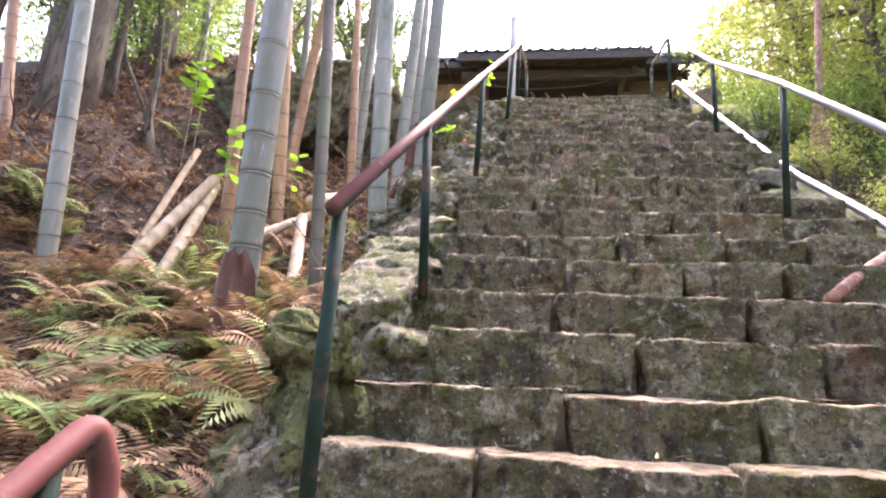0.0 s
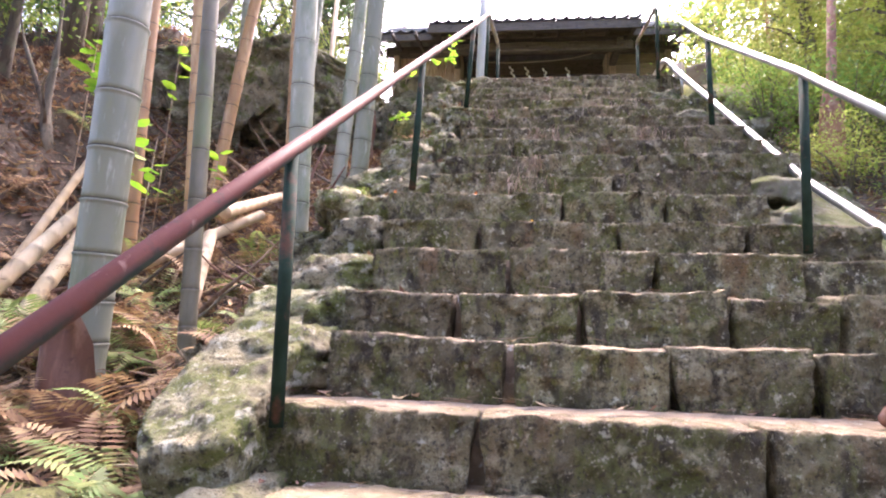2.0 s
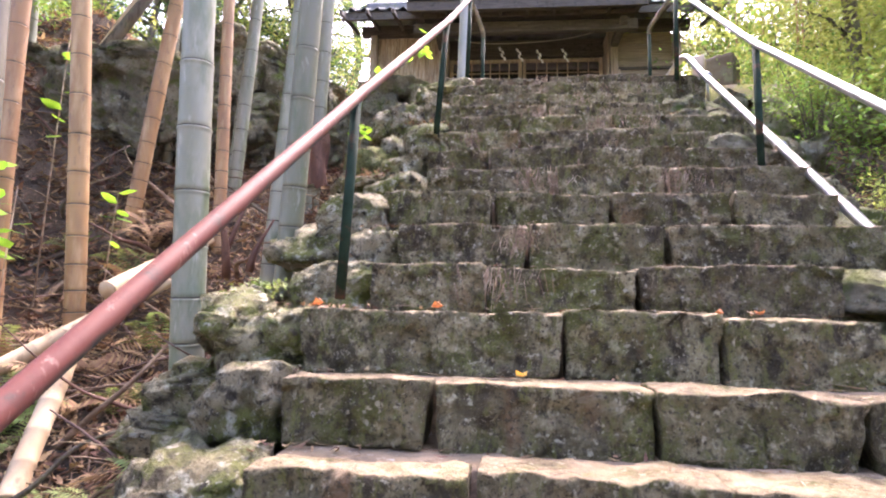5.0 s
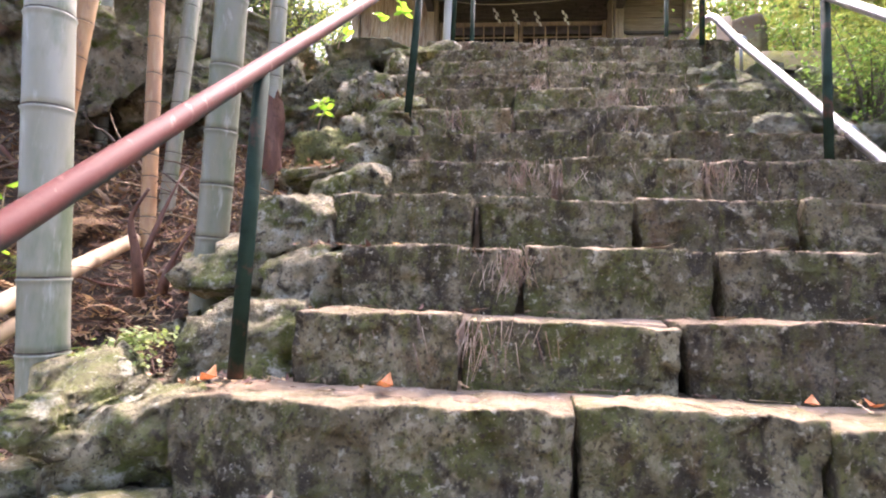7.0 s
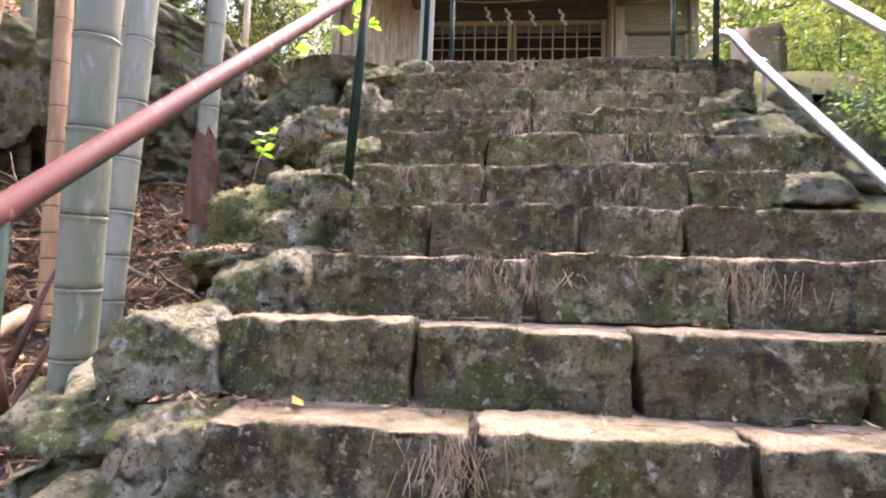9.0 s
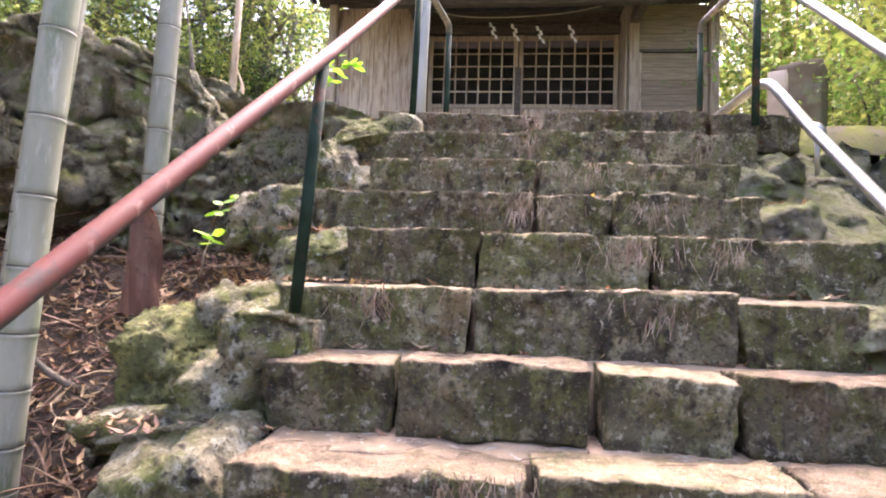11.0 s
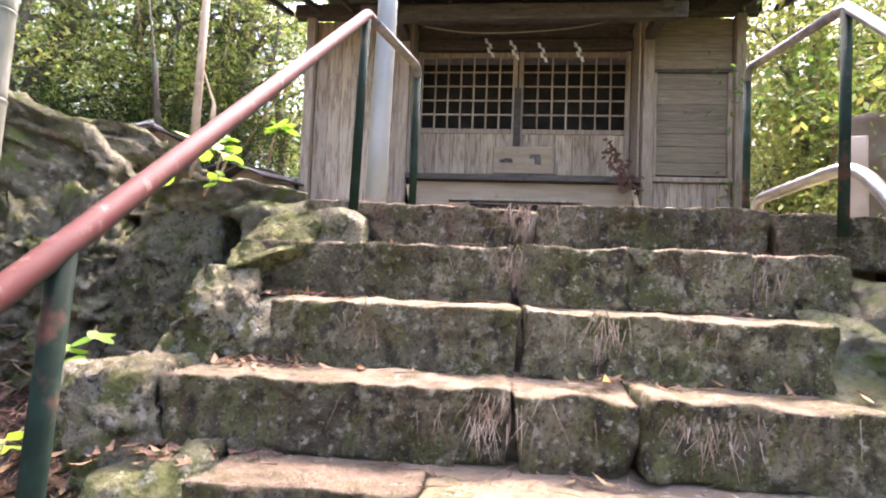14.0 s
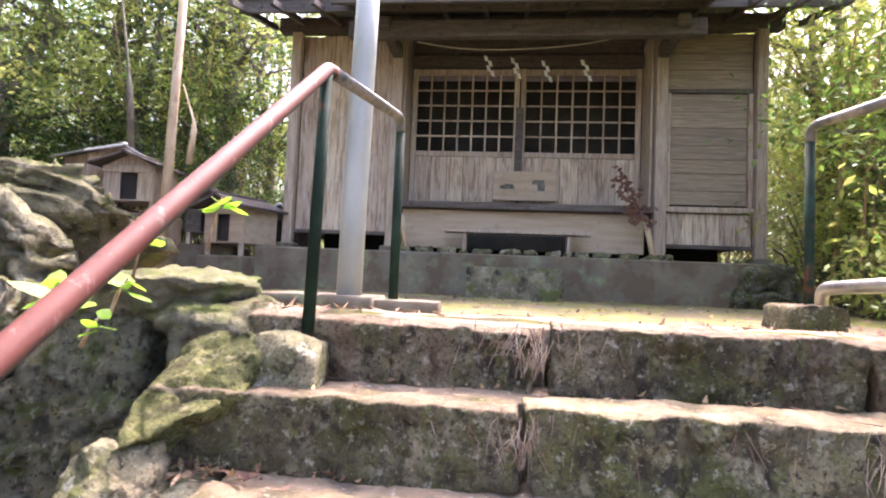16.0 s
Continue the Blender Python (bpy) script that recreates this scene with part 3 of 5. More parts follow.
       "mossy stony earth bank along the stairs", "ground", kind="structure")

# rubble kerb along the left edge of the stairs, and loose rubble along the right edge
kerb = empty("rubble_kerb", pose(0, 0, 0), "pale lichen-covered rubble stones edging the stairs", "stone kerb", kind="structure")
for i in range(FIRST, 15):
    y, z = edge(i)
    left = (JOINTS[i][0] if i in JOINTS else -0.9)
    for k in range(3 if i < 12 else 1):
        sx, sy, sz = rng.uniform(0.46, 0.70), rng.uniform(0.42, 0.60), rng.uniform(0.24, 0.34)
        x = left - (0.20 if k == 0 else 0.33 if k == 1 else 0.40) + rng.uniform(-0.05, 0.05)
        if i == 0 and k < 2 or i == 1 and k == 1:
            continue
        dz = 0.0 if k == 0 else -0.20 if k == 1 else -0.46
        if k == 0:
            sx, sy, sz = rng.uniform(0.38, 0.56), rng.uniform(0.30, 0.40), rng.uniform(0.24, 0.32)
            v, fc = hewn_geo(sx, sy, sz, seed=i * 7 + 400, rnd=rng.uniform(0.02, 0.05), amp=0.05, narrow=rng.uniform(0.05, 0.25))
            mesh_obj("kerb_stone", v, fc, RUBBLE, kerb, m=pose(left - sx / 2 + 0.04, y + sy / 2 + rng.uniform(-0.05, 0.02), z - sz / 2 + rng.uniform(-0.03, 0.02),
                                                               rng.uniform(-4, 10), rng.uniform(-14, -3), rng.uniform(-4, 22)))
            continue
        v, fc = rock_geo(sx, sy, sz, seed=i * 7 + k + 400, sub=4, boxy=0.34, amp=0.20)
        mesh_obj("kerb_stone", v, fc, RUBBLE, kerb, m=pose(x, y + 0.15 + rng.uniform(-0.06, 0.06), z - sz / 2 + 0.04 + dz + rng.uniform(-0.03, 0.03),
                                                           rng.uniform(12, 30), rng.uniform(-16, 0), rng.uniform(-25, 25)))
side = empty("rubble_bank", pose(0, 0, 0), "grey rubble stones set in earth along the stairs", "stone kerb", kind="structure")
for i in range(FIRST, LAST):
    y, z = edge(i)
    right = RIGHT.get(i, 1.60 + 0.07 * (y - 2.6)) + 0.10
    for k in range(4 if i in RIGHT else 2):
        sx, sy, sz = rng.uniform(0.24, 0.46), rng.uniform(0.22, 0.40), rng.uniform(0.12, 0.24)
        v, fc = hewn_geo(sx, sy, sz, seed=i * 5 + k + 700, rnd=0.03, amp=0.05, narrow=rng.uniform(0.1, 0.35))
        x = right + 0.17 * k + rng.uniform(-0.05, 0.05)
        mesh_obj("rubble_stone", v, fc, RUBBLE if k % 2 else MOSSY, side,
                 m=pose(x, y + 0.14 + 0.05 * (k % 2) + rng.uniform(-0.05, 0.07),
                        z - sz / 2 - 0.01 - 0.05 * k - (0.10 if x > 1.60 else 0.0) + rng.uniform(-0.05, 0.02), rng.uniform(-4, 16), rng.uniform(-8, 12), rng.uniform(-40, 40)))


# ---------------------------------------------------------------- boulders of the bank at the head of the stairs
def boulder(x, y, z, sx, sy, sz, seed, turn=0, tilt=0, mat=None, label="large grey mossy boulder bedded in the bank", lean=0, amp=0.14, sub=5, boxy=0.5):
    v, fc = rock_geo(sx, sy, sz, seed, sub=sub, boxy=boxy, amp=amp)
    ob = mesh_obj("boulder", v, fc, mat or MOSSY, m=pose(x, y, z, tilt, lean, turn))
    return tagged(ob, label, "boulder", "boulders of the bank")


def hewn(x, y, z, sx, sy, sz, seed, rx=0, ry=0, rz=0, mat=None, label="", rnd=0.05, amp=0.045, narrow=0.1, point=0.0, split=1.0):
    v, fc = hewn_geo(sx, sy, sz, seed, rnd, amp, narrow, point, split)
    return tagged(mesh_obj("boulder", v, fc, mat or MOSSY, m=pose(x, y, z, rx, ry, rz)), label, "boulder", "boulders of the bank")


def wedge_stone(loop, front, back, mat, label):
    """A stone with one flat slanting top, undercut towards its foot."""
    mid = sum((Vector(p) for p in loop), Vector()) / len(loop)
    n = len(loop)
    bm = bmesh.new()
    top = [bm.verts.new(Vector(p) - mid) for p in loop]
    low = [bm.verts.new(Vector(((p[0] - mid.x) * 0.85, (p[1] - mid.y) * 0.8 + 0.06, p[2] - mid.z - (front if p[1] < mid.y - 0.02 else back)))) for p in loop]
    bm.faces.new(top)
    bm.faces.new(low[::-1])
    for k in range(n):
        bm.faces.new((top[k], low[k], low[(k + 1) % n], top[(k + 1) % n]))
    bmesh.ops.bevel(bm, geom=bm.edges[:], offset=0.012, segments=1, affect="EDGES")
    bmesh.ops.triangulate(bm, faces=bm.faces[:])
    for _ in range(4):
        bmesh.ops.subdivide_edges(bm, edges=[e for e in bm.edges if e.calc_length() > 0.018], cuts=1)
        bmesh.ops.triangulate(bm, faces=bm.faces[:])
    bm.normal_update()
    for x, co in [(x, x.co + x.normal * (0.022 * crag(x.co, 6.0) + 0.030 * shatter(x.co, 6.0) + 0.014 * crag(x.co, 18.0))) for x in bm.verts]:
        x.co = co
    bm.verts.index_update()
    v, fc = [tuple(x.co) for x in bm.verts], [tuple(x.index for x in f.verts) for f in bm.faces]
    bm.free()
    return tagged(mesh_obj("boulder", v, fc, mat, m=Matrix.Translation(mid)), label, "boulder", "boulders of the bank")


hewn(-1.40, 7.70, 4.98, 0.82, 0.50, 0.90, 31, rx=-7, ry=-3, rz=-6, split=0.3, mat=BLUEROCK, label="upright blue-grey boulder beside the stairs", rnd=0.06, amp=0.06, narrow=0.1)
wedge_stone([(-0.665, 6.775, 5.145), (-0.57, 6.92, 5.222), (-0.405, 7.02, 5.268), (-0.43, 7.16, 5.40), (-0.52, 7.27, 5.445), (-0.66, 7.28, 5.425), (-0.80, 7.24, 5.335), (-0.76, 7.0, 5.23)],
            0.06, 0.26, GREENROCK, "green mossy wedge-shaped stone at the stair head")
wedge_stone([(-1.48, 7.44, 5.53), (-1.10, 7.40, 5.595), (-0.86, 7.50, 5.59), (-0.69, 7.69, 5.575), (-0.80, 7.95, 5.615), (-1.25, 8.12, 5.66), (-1.62, 7.95, 5.60)],
            0.16, 0.20, MOSSY, "long flat mossy slab laid along the terrace edge")
hewn(-0.385, 7.25, 5.32, 0.27, 0.26, 0.25, 33, rz=6, ry=-2, split=0.4, mat=RUBBLE, label="squared pale footing stone under a rail post", rnd=0.02, amp=0.02, narrow=0.18)
hewn(-0.80, 7.62, 5.36, 0.40, 0.36, 0.30, 57, rz=10, label="rough mossy stone at the terrace edge", rnd=0.05)
hewn(-0.66, 6.84, 4.96, 0.36, 0.34, 0.36, 41, rx=8, ry=-6, rz=14, mat=RUBBLE, label="pale lichen-spotted stone at the stair edge", rnd=0.07, amp=0.06, narrow=0.4)
hewn(-0.80, 6.50, 4.70, 0.34, 0.36, 0.34, 47, rx=12, ry=-10, rz=30, mat=RUBBLE, label="pale lichen-spotted stone at the stair edge", rnd=0.09, amp=0.06, narrow=0.3)
boulder(-2.45, 8.10, 5.55, 1.35, 1.0, 0.95, 35, turn=15, lean=16, label="broad layered rock outcrop with moss on top", amp=0.2, boxy=0.4)
boulder(-3.30, 8.15, 5.70, 1.6, 1.2, 1.25, 36, turn=-20, lean=10, label="broad layered rock outcrop with moss on top", amp=0.2, boxy=0.4)
hewn(-2.10, 7.74, 5.00, 0.95, 0.62, 1.05, 37, rx=-8, ry=4, rz=10, mat=MOSSY, label="dark overhanging rock with leaves on its ledges", rnd=0.06, amp=0.12, narrow=0.05)
boulder(-2.95, 7.55, 5.10, 1.3, 0.9, 1.2, 38, turn=-10, label="grey fractured rock of the bank", amp=0.2, boxy=0.4)
boulder(-3.8, 7.3, 5.1, 1.5, 1.1, 1.2, 39, turn=30, label="grey fractured rock of the bank", amp=0.2, boxy=0.4)
boulder(-4.9, 7.4, 5.5, 1.6, 1.1, 1.1, 46, turn=10, label="grey fractured rock of the bank", amp=0.2, boxy=0.4)
boulder(-2.60, 8.95, 5.80, 1.6, 1.2, 0.85, 42, turn=10, lean=14, label="moss-topped boulder above the bank", amp=0.2, boxy=0.4)
boulder(-3.65, 9.35, 5.95, 1.9, 1.4, 1.15, 48, turn=-15, lean=12, label="moss-topped boulder above the bank", amp=0.2, boxy=0.4)
boulder(-4.9, 8.9, 5.9, 1.6, 1.2, 1.1, 43, turn=40, label="moss-topped boulder above the bank", amp=0.2, boxy=0.4)
for bx, by, bz, bs, bk in ((2.15, 7.42, 5.12, 0.55, 61), (2.65, 7.50, 5.08, 0.62, 62), (3.25, 7.52, 5.05, 0.70, 63), (3.9, 7.5, 5.0, 0.75, 64), (2.3, 6.95, 4.75, 0.5, 65), (2.25, 6.35, 4.35, 0.5, 66)):
    boulder(bx, by, bz, bs, bs * 0.8, bs * 0.8, bk, turn=bk * 40, label="rough dark mossy stone beside the stair head", amp=0.2, boxy=0.4, sub=4)
wedge_stone([(-0.76, 2.62, 2.035), (-0.80, 2.44, 1.935), (-1.0, 2.43, 1.905), (-1.15, 2.60, 1.97), (-1.20, 2.98, 2.18), (-1.14, 3.32, 2.36), (-0.90, 3.28, 2.37), (-0.78, 2.95, 2.22)][::-1],
            0.34, 0.34, RUBBLE, "broad pale kerb stone with a flat sloping face")
boulder(*(-1.02, 4.22, 2.98), 0.48, 0.52, 0.36, 52, turn=-15, tilt=20, mat=RUBBLE, label="pale mossy kerb stone with lichen", amp=0.2, boxy=0.34)
hewn(-0.90, 5.88, 4.12, 0.46, 0.46, 0.34, 53, rx=14, ry=-12, rz=14, mat=GREENROCK, label="green mossy kerb stone", rnd=0.06, amp=0.06, narrow=0.2)
boulder(-0.50, 5.74, 4.20, 0.34, 0.30, 0.32, 54, turn=8, mat=RUBBLE, label="squared pale footing stone under a rail post", amp=0.08, boxy=0.25)
boulder(-1.02, 1.95, 1.18, 0.42, 0.40, 0.42, 44, turn=30, mat=RUBBLE, label="pale angular stone at the foot of the rail", amp=0.2)
boulder(-1.0, 2.22, 1.46, 0.46, 0.5, 0.72, 45, turn=-10, mat=GREENROCK, label="moss-grown stone under the stair edge", amp=0.2)


# ---------------------------------------------------------------- rails
def handrail(name, top, end, feet, mat, label, r=0.024):
    """A pipe rail: a sloping run from the first post, a level run and a drop at its upper end; posts with a foot each."""
    rail = empty(name, Matrix.Translation(feet[0]), label, "handrail", "handrails")
    inv = Matrix.Translation(feet[0]).inverted()
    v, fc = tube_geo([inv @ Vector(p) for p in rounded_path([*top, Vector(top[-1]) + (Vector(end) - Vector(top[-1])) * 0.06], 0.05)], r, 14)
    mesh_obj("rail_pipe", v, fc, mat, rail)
    pts = rounded_path([Vector(top[-1]) + (Vector(end) - Vector(top[-1])) * 0.05, end, (end[0], end[1], TOP_Z - 0.05)], 0.07)
    v, fc = tube_geo([inv @ p for p in pts[:-1]], r * 0.99, 14)
    mesh_obj("level_pipe", v, fc, LEVELTONE, rail, "weathered level pipe in a darker grey tone for paint without glare")
    v, fc = tube_geo([inv @ pts[-2], inv @ pts[-1]], r * 0.95, 14)
    mesh_obj("end_post", v, fc, GREENPAINT, rail, "dark green end post")
    for foot, head in feet_heads(feet, top):
        v, fc = tube_geo([inv @ Vector(foot), inv @ Vector(head)], 0.021, 12)
        mesh_obj("post", v, fc, GREENPAINT, rail, "dark green post")
    return rail


def feet_heads(feet, top):
    out = []
    for ft in feet:
        a, b = min(zip(top, top[1:]), key=lambda s: 0 if s[0][1] - 0.02 <= ft[1] <= s[1][1] + 0.02 else 1)
        t = (ft[1] - a[1]) / (b[1] - a[1])
        head = Vector(a).lerp(Vector(b), t)
        out.append((ft, head - Vector((0, 0, 0.01))))
    return out


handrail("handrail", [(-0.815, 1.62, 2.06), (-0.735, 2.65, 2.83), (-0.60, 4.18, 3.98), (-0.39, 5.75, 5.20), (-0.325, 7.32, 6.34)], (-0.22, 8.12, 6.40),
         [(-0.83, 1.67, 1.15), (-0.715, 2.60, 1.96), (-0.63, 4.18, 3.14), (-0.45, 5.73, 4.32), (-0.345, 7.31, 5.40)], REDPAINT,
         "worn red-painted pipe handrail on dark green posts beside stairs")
# painted like the left rail; glare is put into a pale metal colour
handrail("handrail", [(1.13, 1.7, 2.05), (1.36, 3.75, 3.63), (1.53, 5.39, 4.80), (1.64, 7.20, 6.29)], (1.62, 8.08, 6.37),
         [(1.15, 1.9, 1.30), (1.31, 3.70, 2.70), (1.53, 5.38, 3.92), (1.63, 7.20, 5.38)], SILVER,
         "painted pipe handrail with glare put into its pale metal colour, on dark green posts beside stairs", r=0.021)
HX, HY, HZ = (-0.95, 1.02, 1.52)
low = empty("handrail", pose(HX, HY, HZ - 1.0), "worn red-painted lower handrail with a rounded end", "handrail", "handrails")
lp = rounded_path([(-0.06, -1.9, -0.24), (0, 0, 1.0), (0.006, 0.04, 0.92), (0.006, 0.05, 0.0)], 0.03)
v, fc = tube_geo(lp, 0.022, 14)
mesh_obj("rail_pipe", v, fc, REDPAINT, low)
v, fc = tube_geo([(-0.004, -0.07, -0.1), (-0.004, -0.07, 0.945)], 0.019, 12)
mesh_obj("post", v, fc, GREENPAINT, low, "dark green post")

# broken branch lying on the stair edge
BA, BB = Vector((1.02, 2.78, 2.04)), Vector((1.52, 3.15, 2.35))
v, fc = tube_geo([(0, 0, 0), (BB - BA) * 0.5 + Vector((0, 0, 0.012)), BB - BA], [0.026, 0.024, 0.020], 12)
tagged(mesh_obj("broken_branch", v, fc, REDLOG, m=Matrix.Translation(BA)), "broken reddish-brown branch lying on the stair edge", "branch")

# thick galvanised pipe running down beside the stairs
pipe = empty("drain_pipe", pose(1.78, 7.4, 5.4), "thick pale galvanised pipe bent over the stair head", "pipe")
off = Vector((1.78, 7.4, 5.4))
pp = rounded_path([(1.73, 8.20, 5.55), (1.71, 8.15, 5.66), (1.74, 7.40, 5.69), (1.745, 7.25, 5.63), (1.765, 6.90, 5.29), (1.74, 4.48, 3.285), (1.735, 3.6, 2.67), (1.72, 2.2, 1.56), (1.70, 1.0, 0.68)], 0.10)
v, fc = tube_geo([p - off for p in pp], 0.029, 16)
mesh_obj("pipe_run", v, fc, SILVER, pipe)
for yy, zz in ((6.86, 5.255), (5.62, 4.22), (4.52, 3.30), (3.0, 2.20)):
    xx = float(np.interp(yy, [4.42, 7.05], [1.74, 1.78]))
    v, fc = tube_geo([(xx - off.x, yy - off.y, zz - off.z), (xx - off.x + 0.005, yy - off.y, stair_z(yy) - 0.12 - off.z)], 0.012, 8)
    mesh_obj("pipe_leg", v, fc, SILVER, pipe, "thin steel leg")
    v, fc = tube_geo([(xx - off.x, yy - off.y - 0.02, zz - off.z - 0.016), (xx - off.x, yy - off.y + 0.02, zz - off.z + 0.016)], 0.038, 14)
    mesh_obj("pipe_collar", v, fc, SILVER, pipe, "steel collar clamp")

# tall grey pole
pole = empty("utility_pole", pose(-0.46, 8.2, TOP_Z), "tall round grey painted metal pole on a concrete slab", "pole")
v, fc = tube_geo([(0, 0, -0.1), (0.005, 0, 0.5), (0.02, 0, 1.3), (0.03, 0, 1.95)], [0.064, 0.063, 0.060, 0.056], 20)
mesh_obj("shaft", v, fc, POLEGREY, pole)
v, fc = tube_geo([(0, 0, 0.0), (0, 0, 0.10)], [0.085, 0.075], 20)
mesh_obj("collar", v, fc, CONCRETE, pole, "rough concrete collar")


# ---------------------------------------------------------------- shrine
def planks(parent, name, x0, x1, z0, z1, y, n, mat, depth=0.022, vertical=True, gap=0.005):
    rr = random.Random(int(x0 * 100 + z0 * 10))
    cuts = [0.0]
    for _ in range(n):
        cuts.append(cuts[-1] + rr.uniform(0.8, 1.2))
    cuts = [c / cuts[-1] for c in cuts]
    for a, b in zip(cuts, cuts[1:]):
        dy = rr.uniform(-0.003, 0.003)
        if vertical:
            xa, xb = x0 + (x1 - x0) * a, x0 + (x1 - x0) * b
            box(name, xb - xa - gap, depth, z1 - z0 - rr.uniform(0, 0.012), mat, parent, ((xa + xb) / 2, y + dy, (z0 + z1) / 2), 0.003)
        else:
            za, zb = z0 + (z1 - z0) * a, z0 + (z1 - z0) * b
            box(name, x1 - x0, depth, zb - za - gap, mat, parent, ((x0 + x1) / 2, y + dy, (za + zb) / 2), 0.003)


SX, SY, SZ = 0.45, 12.75, TOP_Z
shrine = empty("wooden_shrine", pose(0, 0, 0), "small weathered wooden shrine hall with lattice doors and tiled roof", "shrine")
GZ = 5.95   # top of the foundation
box("foundation", 6.3, 4.6, GZ - 5.2, CONCRETE, shrine, (0.30, 14.55, (GZ + 5.2) / 2), 0.02, "stained grey concrete foundation")
rr = random.Random(5)
x = -1.15
while x < 2.2:
    w = rr.uniform(0.14, 0.34)
    v, fc = rock_geo(w, 0.22, rr.uniform(0.10, 0.15), int(x * 50) + 900, sub=2, boxy=0.45, amp=0.1)
    mesh_obj("footing_stone", v, fc, RUBBLE, shrine, "", m=pose(x + w / 2, 12.55, GZ + 0.03))
    x += w
for xx, ww in ((-2.62, 0.13), (-1.21, 0.15), (2.18, 0.15), (3.38, 0.13)):
    box("pillar", ww, ww, 2.95 if abs(xx - 0.4) > 2 else 2.95, WOOD, shrine, (xx, 12.77, GZ + 1.475), 0.012, "weathered square timber pillar")
    box("pillar_base", ww + 0.10, ww + 0.10, 0.08, CONCRETE, shrine, (xx, 12.77, GZ + 0.04), 0.015)
for k, (xx, zz, w, h) in enumerate(((3.22, 5.80, 0.56, 0.30), (3.16, 5.52, 0.62, 0.32), (3.42, 5.60, 0.34, 0.50))):
    v, fc = hewn_geo(w, 0.30, h, 950 + k, rnd=0.03, amp=0.05, narrow=0.05)
    mesh_obj("corner_stone", v, fc, BLUEROCK, shrine, "rough dark stone", m=pose(xx, 12.18, zz))
# left wall of upright planks, open gap at the foot
planks(shrine, "wall_plank", -2.55, -1.29, 6.22, 8.88, 12.84, 6, PALEWOOD)
box("wall_sill", 1.28, 0.10, 0.05, DARKWOOD, shrine, (-1.92, 12.84, 6.195), 0.006)
# right wall: upright planks below, boarded shutter above
planks(shrine, "wall_plank", 2.26, 3.31, 6.18, 6.58, 12.84, 6, PALEWOOD)
box("wall_sill", 1.06, 0.10, 0.05, DARKWOOD, shrine, (2.785, 12.84, 6.155), 0.006)
box("wall_rail", 1.08, 0.09, 0.07, WOOD, shrine, (2.785, 12.82, 6.62), 0.006)
planks(shrine, "shutter_board", 2.32, 3.24, 6.68, 8.10, 12.83, 7, WALLWOOD, vertical=False)
for xx in (2.285, 3.275):
    box("shutter_stile", 0.06, 0.05, 1.44, PALEWOOD, shrine, (xx, 12.815, 7.38), 0.005, "pale shutter stile")
box("shutter_rail", 1.05, 0.05, 0.05, DARKWOOD, shrine, (2.78, 12.815, 8.13), 0.004, "dark shutter rail")
planks(shrine, "shutter_board", 2.26, 3.31, 8.17, 8.88, 12.85, 3, WALLWOOD, vertical=False)
# threshold, apron board and bench
box("threshold", 3.25, 0.20, 0.085, DARKWOOD, shrine, (0.485, 12.80, 6.59), 0.01, "dark timber threshold")
box("apron_board", 3.10, 0.03, 0.50, PLYWOOD, shrine, (0.47, 12.83, 6.285), 0.004, "pale plain board under the threshold")
box("step_bench", 1.80, 0.24, 0.03, WOOD, shrine, (0.42, 12.56, 6.235), 0.006, "narrow plank bench")
for xx in (-0.22, 1.06):
    box("bench_leg", 0.05, 0.16, 0.21, WOOD, shrine, (xx, 12.57, 6.115), 0.005)
# flat black sheet painted as the shade of an opening
box("vent_panel", 1.30, 0.01, 0.20, BLACK, shrine, (0.42, 12.808, 6.13), 0.0, "black panel standing for the shade of an opening under the bench")
# recessed doors
box("side_panel", 0.03, 0.48, 2.3, WOOD, shrine, (-1.12, 13.05, 7.75), 0.003)
box("side_panel", 0.03, 0.48, 2.3, WOOD, shrine, (2.08, 13.05, 7.75), 0.003)
box("porch_floor", 3.2, 0.55, 0.03, DARKWOOD, shrine, (0.48, 13.10, 6.615), 0.003)


def lattice_door(x0, x1):
    d = empty("lattice_door", pose((x0 + x1) / 2, 13.27, 6.64), "", "")
    d.parent = shrine
    w = x1 - x0
    for s in (-1, 1):
        box("stile", 0.07, 0.045, 1.95, WOOD, d, (s * (w / 2 - 0.035), 0, 0.975), 0.004)
    for zz, hh in ((0.04, 0.08), (0.74, 0.07), (1.90, 0.08)):
        box("door_rail", w - 0.14, 0.04, hh, WOOD, d, (0, 0, zz), 0.004)
    n = 6
    for k in range(n):
        xx = -w / 2 + 0.07 + (w - 0.14) * (k + 0.5) / n
        box("door_plank", (w - 0.14) / n - 0.006, 0.02, 0.62, PALEWOOD, d, (xx, 0.005, 0.39), 0.003)
    cols, rows = 7, 5
    for k in range(1, cols):
        xx = -w / 2 + 0.07 + (w - 0.14) * k / cols
        box("lattice_bar", 0.024, 0.022, 1.08, PALEWOOD, d, (xx, -0.004, 1.32), 0.0)
    for k in range(1, rows):
        box("lattice_bar", w - 0.14, 0.018, 0.022, PALEWOOD, d, (0, 0.012, 0.78 + 1.08 * k / rows), 0.0)
    return d


for ob in (lattice_door(-1.09, 0.41), lattice_door(0.43, 2.05)):
    tagged(ob, "weathered wooden door with an upper square lattice")
box("door_stop", 0.10, 0.06, 0.95, DARKWOOD, shrine, (0.42, 13.225, 7.55), 0.006, "dark centre bar between the doors")
box("lintel", 3.4, 0.14, 0.16, DARKWOOD, shrine, (0.48, 13.25, 8.68), 0.01, "dark timber lintel")
